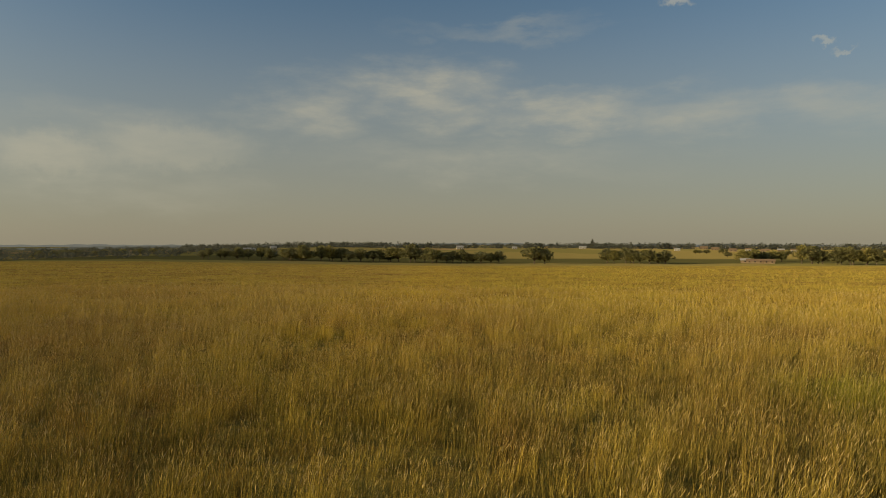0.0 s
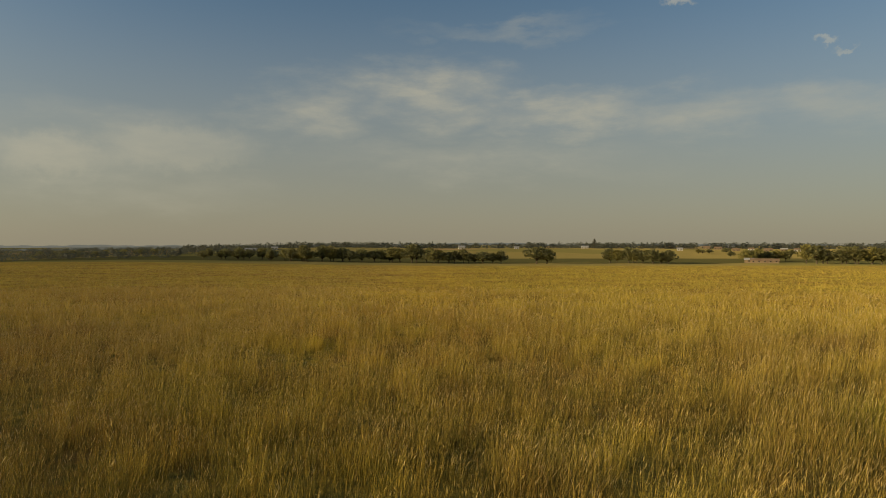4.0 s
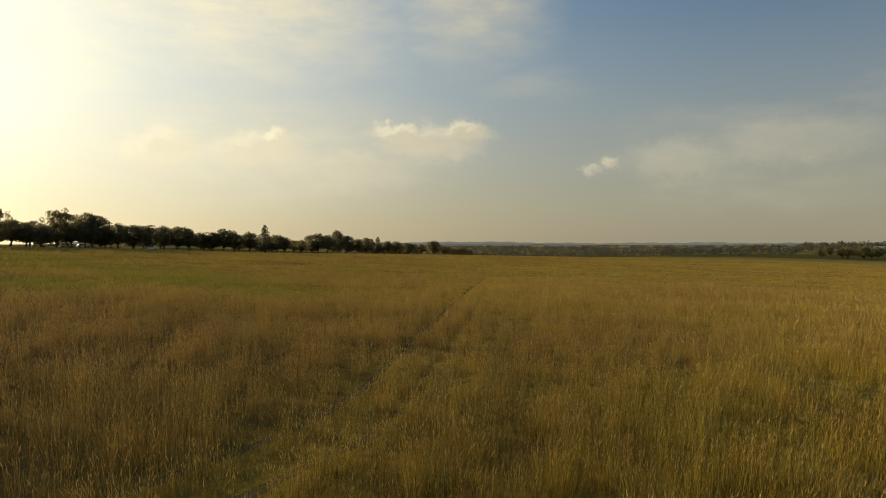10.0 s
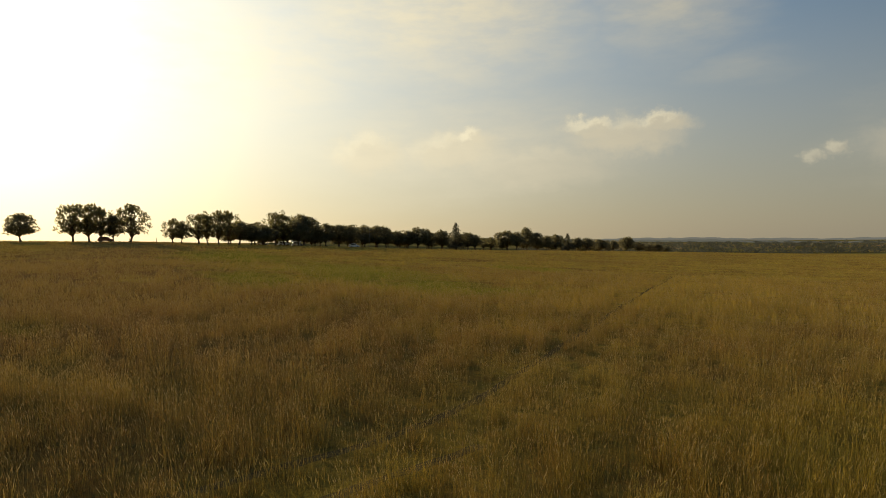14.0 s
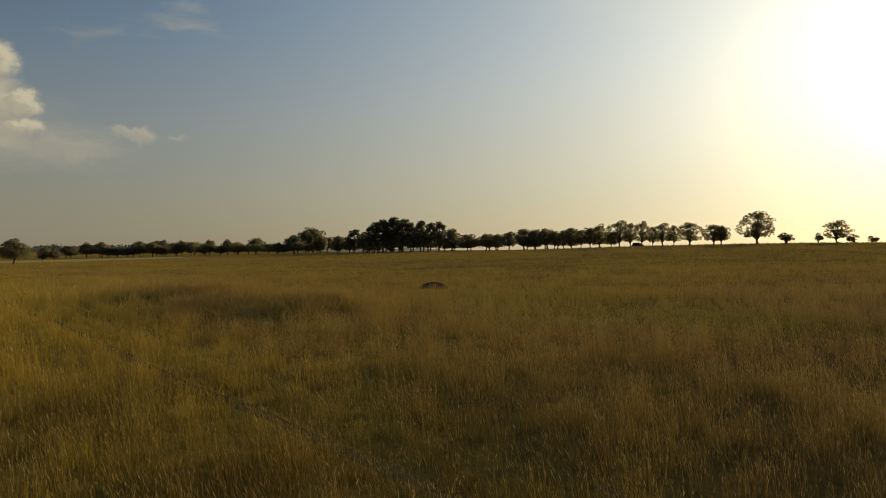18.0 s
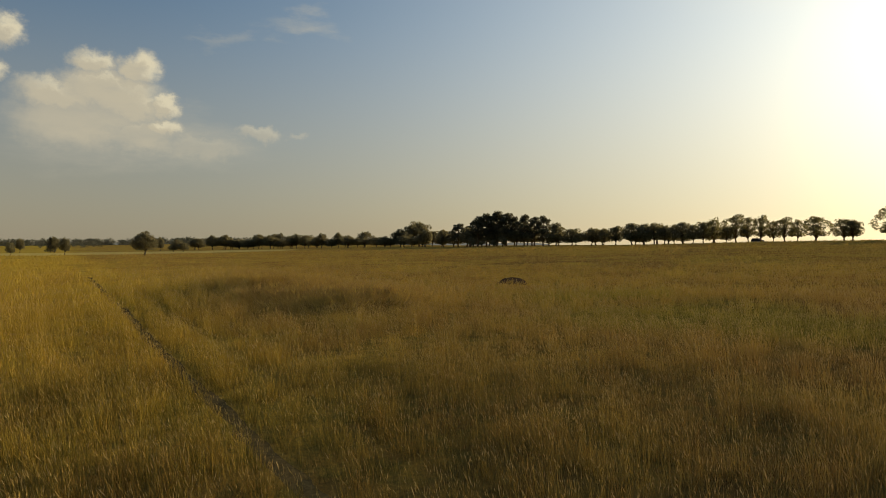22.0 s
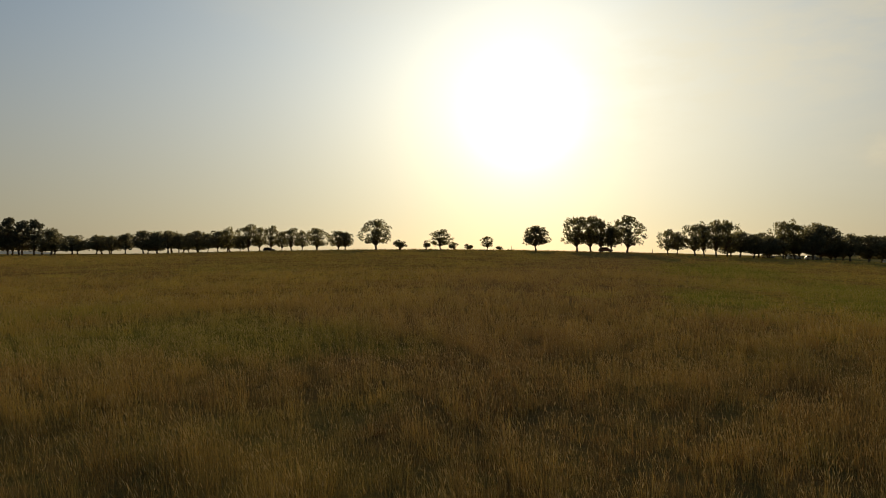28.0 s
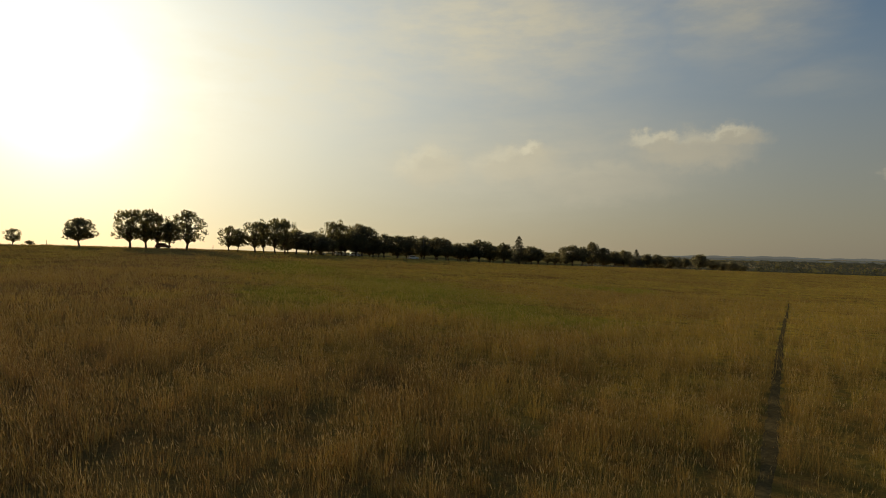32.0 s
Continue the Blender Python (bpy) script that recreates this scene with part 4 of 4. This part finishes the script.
MEADOW_TREES = [
    (10.9, -286.5, 5.2, 2.9, 'b'), (12.4, -406.6, 7.9, 4.6, 'b'), (-1.8, -386.9, 8.5, 4.4, 'c'), (-3.7, -386.9, 8.9, 5, 'b'),
    (-6.7, -256.9, 6.5, 3.7, 'b'), (-28.3, -215.7, 7.9, 7.3, 'b'), (-57.1, -403.6, 8.2, 4.8, 'b'), (-52.5, -323.5, 3.8, 4.9, 'b'),
    (-57, -322.8, 4.6, 6.8, 'b'),
]
plant(AVENUE, "avenue of trees on the ridge")
plant(OPEN_TREES, "open trees on the ridge")
plant(WOOD_EDGE, "trees of the wood edge")
plant(WOOD_EDGE_FAR, "trees of the wood edge")
plant(GROVE, "pine grove")
plant(MEADOW_TREES, "scattered meadow trees")


def row_of(x0, y0, x1, y1, count, h, wide, kind, seed, depth=4.0):
    """Trees along a line, unevenly spaced and sized."""
    rng = random.Random(seed)
    rows = []
    for k in range(count):
        t = (k + rng.uniform(0.2, 0.8)) / count
        rows.append((x0 + (x1 - x0) * t + rng.uniform(-depth, depth), y0 + (y1 - y0) * t + rng.uniform(-depth, depth),
                     h * rng.uniform(0.68, 1.2), wide * rng.uniform(0.8, 1.2), kind))
    return rows


# the wood stands several trees deep
for k, (x0, y0, x1, y1, count, h) in enumerate(((-247, 32, -262, 68, 8, 7.6), (-268, 68, -296, 128, 12, 7.8), (-300, 130, -330, 190, 11, 7.4), (-335, 196, -390, 300, 14, 9.0))):
    plant(row_of(x0, y0, x1, y1, count, h, 9.5, "b", 30 + k), "trees of the wood edge")
plant(row_of(-176, -256, -199, -212, 10, 9.0, 10.5, "b", 9, 3.0), "pine grove")
plant(row_of(-160, -318, -184, -256, 12, 7.6, 9.0, "b", 17, 3.0), "pine grove")
plant(row_of(-205, -215, -226, -150, 9, 7.6, 10.0, "b", 12, 3.0), "avenue of trees on the ridge")
plant(row_of(-86, -410, -168, -328, 22, 7.8, 8.2, "b", 5, 2.0), "back wood")
plant(row_of(-70, -440, -175, -350, 16, 8.4, 9.0, "b", 6, 5.0), "back wood")
VALLEY = [(-207, 560, -145, 567, 11, 10.0, 12), (-150, 560, -120, 550, 4, 9, 12), (-128, 543, -66, 551, 11, 12.5, 14), (-66, 551, -46, 556, 3, 10.5, 13),
          (-46, 556, -15, 544, 5, 14.0, 17), (-14, 528, 48, 530, 10, 11.5, 14), (131, 546, 178, 512, 9, 13.4, 15), (258, 572, 300, 580, 5, 11.0, 14),
          (286, 524, 345, 484, 14, 14.2, 15), (-445, 696, -300, 742, 15, 8.0, 13)]
for k, (x0, y0, x1, y1, count, h, wide) in enumerate(VALLEY):
    plant(row_of(x0, y0, x1, y1, count, h, wide, "v", 50 + k), "valley trees")
plant([(71.6, 516.7, 15.2, 21, "v"), (80, 519, 13.0, 17, "v"), (328, 1445, 22, 13, "c")], "valley trees")
for k, (az, dist) in enumerate(((8, 760), (3, 900), (-16, 820), (-22, 960), (-25, 800), (-29, 900), (12, 690), (29, 800), (38, 860), (45, 900))):
    bx, by = -dist * math.sin(radians(az)), dist * math.cos(radians(az))
    plant(row_of(bx - 26, by, bx + 26, by + 12, 4, 7.5, 12, "v", 90 + k, 8.0), "valley trees")


def build_far_woods():
    """Woodland far off on the rises, too far to tell tree from tree."""
    rng = np.random.RandomState(77)
    centres, radii = [], []
    for az0, az1, d0, d1, count, r in ((-45, 22, 1380, 1750, 720, 7.2), (14, 60, 640, 960, 300, 3.8), (16, 60, 950, 1500, 380, 4.4), (18, 57, 1500, 2300, 300, 5.0), (150, 218, 1050, 1350, 760, 6.0), (168, 215, 620, 1000, 60, 3.4)):
        for k in range(count):
            a, d = radians(rng.uniform(az0, az1)), rng.uniform(d0, d1)
            x, y = -d * math.sin(a), d * math.cos(a)
            z = float(ground_z(x, y))
            for j in range(2):
                s = r * rng.uniform(0.6, 1.2)
                centres.append((x + rng.uniform(-r, r), y + rng.uniform(-r, r), z + s * 0.75))
                radii.append(s)
    sprays = 36
    verts, faces = [], []
    for c, r in zip(centres, radii):
        v, f = leaf_cloud(rng, [c], [r], sprays, r * 0.27, 0.9, 3)
        faces.append(f + len(verts) * sprays * 3)
        verts.append(v)
    verts, faces = np.concatenate(verts), np.concatenate(faces)
    me = mesh_from_arrays("distant_woodland", verts, [faces])
    return tagged(link("distant_woodland", me, FAR_LEAF), "distant grey-green woodland on low hills", "woodland", kind="stuff")


build_far_woods()


def build_backdrop(reach, az0, az1, high, colour, seed):
    """A glowing strip for wooded hills on the horizon, the haze painted into its colour."""
    rng = np.random.RandomState(seed)
    a = np.radians(np.arange(az0, az1, 0.03))
    x, y = -reach * np.sin(a), reach * np.cos(a)
    k = np.degrees(a)
    crest = high * (0.75 + 0.2 * np.sin(k * 0.35 + seed) + 0.12 * np.sin(k * 1.1 + 2) + 0.1 * np.sin(k * 3.7) + 0.16 * rng.rand(len(k)))
    z = ground_z(x, y)
    verts = np.concatenate([np.column_stack([x, y, z - 30]), np.column_stack([x, y, z + crest])])
    i = np.arange(len(a) - 1)[:, None]
    faces = i + np.array([[0, 1, len(a) + 1, len(a)]])
    m, n = material("hazy_distance_glow")
    haze_tint = n.mix(n.noise(n.put("ShaderNodeNewGeometry").outputs["Position"], 0.006, 3), colour, tuple(0.85 * v for v in colour))
    finish(n, n.put("ShaderNodeEmission", {"Color": haze_tint, "Strength": 1.0}).outputs[0])
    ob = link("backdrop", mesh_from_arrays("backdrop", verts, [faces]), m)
    return tagged(ob, "hazy blue-grey line of far wooded hills", "backdrop", kind="structure")


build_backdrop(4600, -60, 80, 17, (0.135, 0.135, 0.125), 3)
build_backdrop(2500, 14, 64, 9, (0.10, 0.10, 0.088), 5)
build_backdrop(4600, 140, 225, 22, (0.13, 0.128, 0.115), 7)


# ---- the termite heap in the meadow ----
def build_heap(x, y, length, high):
    rng = np.random.RandomState(4)
    bm = bmesh.new()
    for k, (dx, r, h) in enumerate(((-0.62, 0.55, 0.42), (-0.2, 0.8, 0.72), (0.3, 0.75, 0.60), (0.75, 0.5, 0.36))):
        bmesh.ops.create_icosphere(bm, subdivisions=3, radius=1, matrix=pose(dx, 0.1 * (-1) ** k, 0) @ Matrix.Diagonal((r, r * 0.9, h, 1)))
    for v in bm.verts:
        v.co += Vector(noise.noise_vector(v.co * 2.2)) * 0.16 + Vector(noise.noise_vector(v.co * 6)) * 0.05
        v.co = Vector((v.co.x * length / 2.4, v.co.y, v.co.z * high / 0.75))
    ob = part("termite_mound", bm, EARTH, None, "", True)
    ob.matrix_basis = pose(x, y, float(ground_z(x, y)) + 0.1, 0, 0, -38)
    return tagged(ob, "low dark crumbled termite mound of bare earth in the grass", "termite mound")


build_heap(-42.7, -39.9, 3.0, 0.58)


# ---- far houses, car, poles ----
def build_house(x, y, length, deep, high, wall, roof, label, turn=0.0, windows=3):
    house = new("house")
    bm = bmesh.new()
    box(bm, -length / 2, -deep / 2, -0.5, length / 2, deep / 2, high, 0.03)
    part("wall", bm, wall, house)
    rise, over = deep * 0.28, 0.5
    p = [(-length / 2 - over, -deep / 2 - over, high - 0.1), (length / 2 + over, -deep / 2 - over, high - 0.1), (length / 2 + over, 0, high + rise), (-length / 2 - over, 0, high + rise),
         (-length / 2 - over, deep / 2 + over, high - 0.1), (length / 2 + over, deep / 2 + over, high - 0.1)]
    bm = bmesh.new()
    top = [bm.verts.new(q) for q in p] + [bm.verts.new((q[0], q[1], q[2] + 0.18)) for q in p]
    for f in ((0, 1, 2, 3), (3, 2, 5, 4), (6, 9, 8, 7), (9, 10, 11, 8), (0, 6, 7, 1), (4, 5, 11, 10), (0, 3, 9, 6), (3, 4, 10, 9), (1, 7, 8, 2), (2, 8, 11, 5)):
        bm.faces.new([top[i] for i in f])
    part("roof", bm, roof, house)
    for k in range(windows):
        cx = length * ((k + 0.5) / windows - 0.5)
        bm = bmesh.new()
        box(bm, cx - 0.6, -deep / 2 - 0.06, 0.9, cx + 0.6, -deep / 2 + 0.05, 2.1)
        part("window", bm, DARK_GLASS, house)
    bm = bmesh.new()
    box(bm, length * 0.08, -deep / 2 - 0.05, 0.0, length * 0.08 + 0.9, -deep / 2 + 0.05, 2.05)
    part("door", bm, THATCH, house)
    house.matrix_basis = pose(x, y, float(ground_z(x, y)), 0, 0, turn)
    return tagged(house, label, "house", group="farmhouses in the valley")


build_house(261, 540, 21, 6, 1.9, TAN_WALL, THATCH, "long low tan farm building with a brown roof", -25, 5)
build_house(252, 548, 7, 5, 2.4, TAN_WALL, TIN, "small tan outbuilding with a tin roof", -25, 1)
build_house(33, 1301, 13, 9, 4.0, WHITEWASH, TIN, "white farmhouse with a pale tin roof among far trees", 4, 3)
build_house(291, 1371, 14, 8, 3.4, WHITEWASH, TIN, "low white house on the far slope", -8, 3)
build_house(498, 1203, 13, 8, 3.0, TAN_WALL, THATCH, "long tan shed with a brown roof on the far slope", -20, 3)
build_house(516, 1300, 13, 8, 3.4, TAN_WALL, THATCH, "tan house with a brown roof on the far rise", -18, 3)
build_house(455, 1330, 12, 8, 3.2, TAN_WALL, THATCH, "tan house with a brown roof on the far rise", -15, 2)
build_house(560, 1290, 12, 8, 3.2, TAN_WALL, TIN, "tan house with a tin roof on the far rise", -25, 2)
for az, dist, size, wall, roof, label in ((-19.6, 1180, 9, WHITEWASH, TIN, "small white house with a tin roof on the far slope"),
                                          (-23.8, 1160, 11, TAN_WALL, THATCH, "tan house with a brown roof in the far village"),
                                          (-24.9, 1210, 9, WHITEWASH, THATCH, "small white house with a brown roof in the far village"),
                                          (-26.1, 1150, 12, TAN_WALL, THATCH, "tan house with a brown roof in the far village"),
                                          (-27.2, 1190, 10, TAN_WALL, TIN, "tan house with a tin roof in the far village"),
                                          (-28.1, 1170, 9, WHITEWASH, THATCH, "small white house with a brown roof in the far village"),
                                          (-6.2, 1290, 9, WHITEWASH, TIN, "small white house with a tin roof on the far slope"),
                                          (14.5, 1120, 10, WHITEWASH, TIN, "small white house with a tin roof on the far slope")):
    build_house(-dist * math.sin(radians(az)), dist * math.cos(radians(az)), size, 7, 3.0, wall, roof, label, az + 5, 2)
build_house(-262, 890, 16, 7, 3.0, WHITEWASH, TIN, "pale low farm shed in the far valley", 20, 2)


def build_car(x, y, turn, paint, tint, label):
    car = new("car")
    bm = bmesh.new()
    side = [(-2.2, 0.35), (-2.2, 0.85), (-2.05, 1.0), (-1.75, 1.55), (-1.45, 1.68), (0.35, 1.68), (0.6, 1.6), (1.1, 1.08), (2.0, 0.95), (2.2, 0.75), (2.2, 0.35)]
    left = [bm.verts.new((a, -0.86, b)) for a, b in side]
    right = [bm.verts.new((a, 0.86, b)) for a, b in side]
    bm.faces.new(left)
    bm.faces.new(right[::-1])
    for i in range(len(side)):
        j = (i + 1) % len(side)
        bm.faces.new((left[i], right[i], right[j], left[j]))
    bmesh.ops.recalc_face_normals(bm, faces=bm.faces)
    bmesh.ops.bevel(bm, geom=list(bm.edges), offset=0.05, segments=2, affect="EDGES")
    part("body", bm, paint, car, tint + " painted body")
    for s in (-1, 1):
        for x0, x1 in ((-1.6, -0.75), (-0.65, 0.45)):
            bm = bmesh.new()
            box(bm, x0, s * 0.85, 1.08, x1, s * 0.885, 1.55, 0.01)
            part("side_window", bm, DARK_GLASS, car)
        for wx in (-1.35, 1.35):
            bm = bmesh.new()
            bmesh.ops.create_cone(bm, cap_ends=True, segments=20, radius1=0.35, radius2=0.35, depth=0.24, matrix=pose(wx, s * 0.8, 0.35, 90))
            wheel = part("wheel", bm, RUBBER, car)
            bm = bmesh.new()
            bmesh.ops.create_cone(bm, cap_ends=True, segments=14, radius1=0.21, radius2=0.18, depth=0.05, matrix=pose(wx, s * 0.93, 0.35, 90 * s))
            part("rim", bm, STEEL, wheel)
    bm = bmesh.new()
    corners = [bm.verts.new(q) for q in ((0.68, -0.75, 1.54), (0.68, 0.75, 1.54), (1.09, 0.75, 1.13), (1.09, -0.75, 1.13), (0.70, -0.75, 1.56), (0.70, 0.75, 1.56), (1.11, 0.75, 1.15), (1.11, -0.75, 1.15))]
    for f in ((0, 1, 2, 3), (4, 7, 6, 5), (0, 4, 5, 1), (1, 5, 6, 2), (2, 6, 7, 3), (3, 7, 4, 0)):
        bm.faces.new([corners[i] for i in f])
    part("windscreen", bm, DARK_GLASS, car)
    car.matrix_basis = pose(x, y, float(ground_z(x, y)) + 0.02, 0, 0, turn)
    return tagged(car, label, "car", group="cars parked under the trees")


WHITE_CAR = "white car parked under the trees of the wood edge"
for cx, cy, turn in ((-259.5, 79.5, 100), (-253.5, 42.4, 84), (-252.6, 50.2, 95), (-253.4, 55.6, 88)):
    build_car(cx, cy, turn, CAR_PAINT, "white", WHITE_CAR)
build_car(-226.0, -8.3, 85, RED_PAINT, "dull red", "dull red car parked beneath the big open-crowned trees")
build_car(-232.0, -140.0, 92, DARK_PAINT, "dark", "dark car parked behind the avenue of trees")


def build_pole(name, x, y, high, r, mat, label, category):
    store = ([], [])
    add_tube(store, [(0, 0, -0.3), (0, 0, high * 0.6), (0, 0, high)], [r, r * 0.85, r * 0.7], 8)
    ob = link(name, raw_mesh(name, *store), mat, None, "", True)
    ob.matrix_basis = pose(x, y, float(ground_z(x, y)))
    return tagged(ob, label, category)


build_pole("pole", -258.5, 83.5, 9.6, 0.06, STEEL, "tall pale metal pole at the wood edge", "pole")
build_pole("pole", -257.5, 85.6, 9.0, 0.05, STEEL, "tall pale metal pole at the wood edge", "pole")
for px, py in ((-236, -42), (-232, -18), (-232, -2), (-228, 6)):
    build_pole("fence_post", px, py, 1.5, 0.09, BARK, "weathered wooden fence post on the ridge", "fence post")
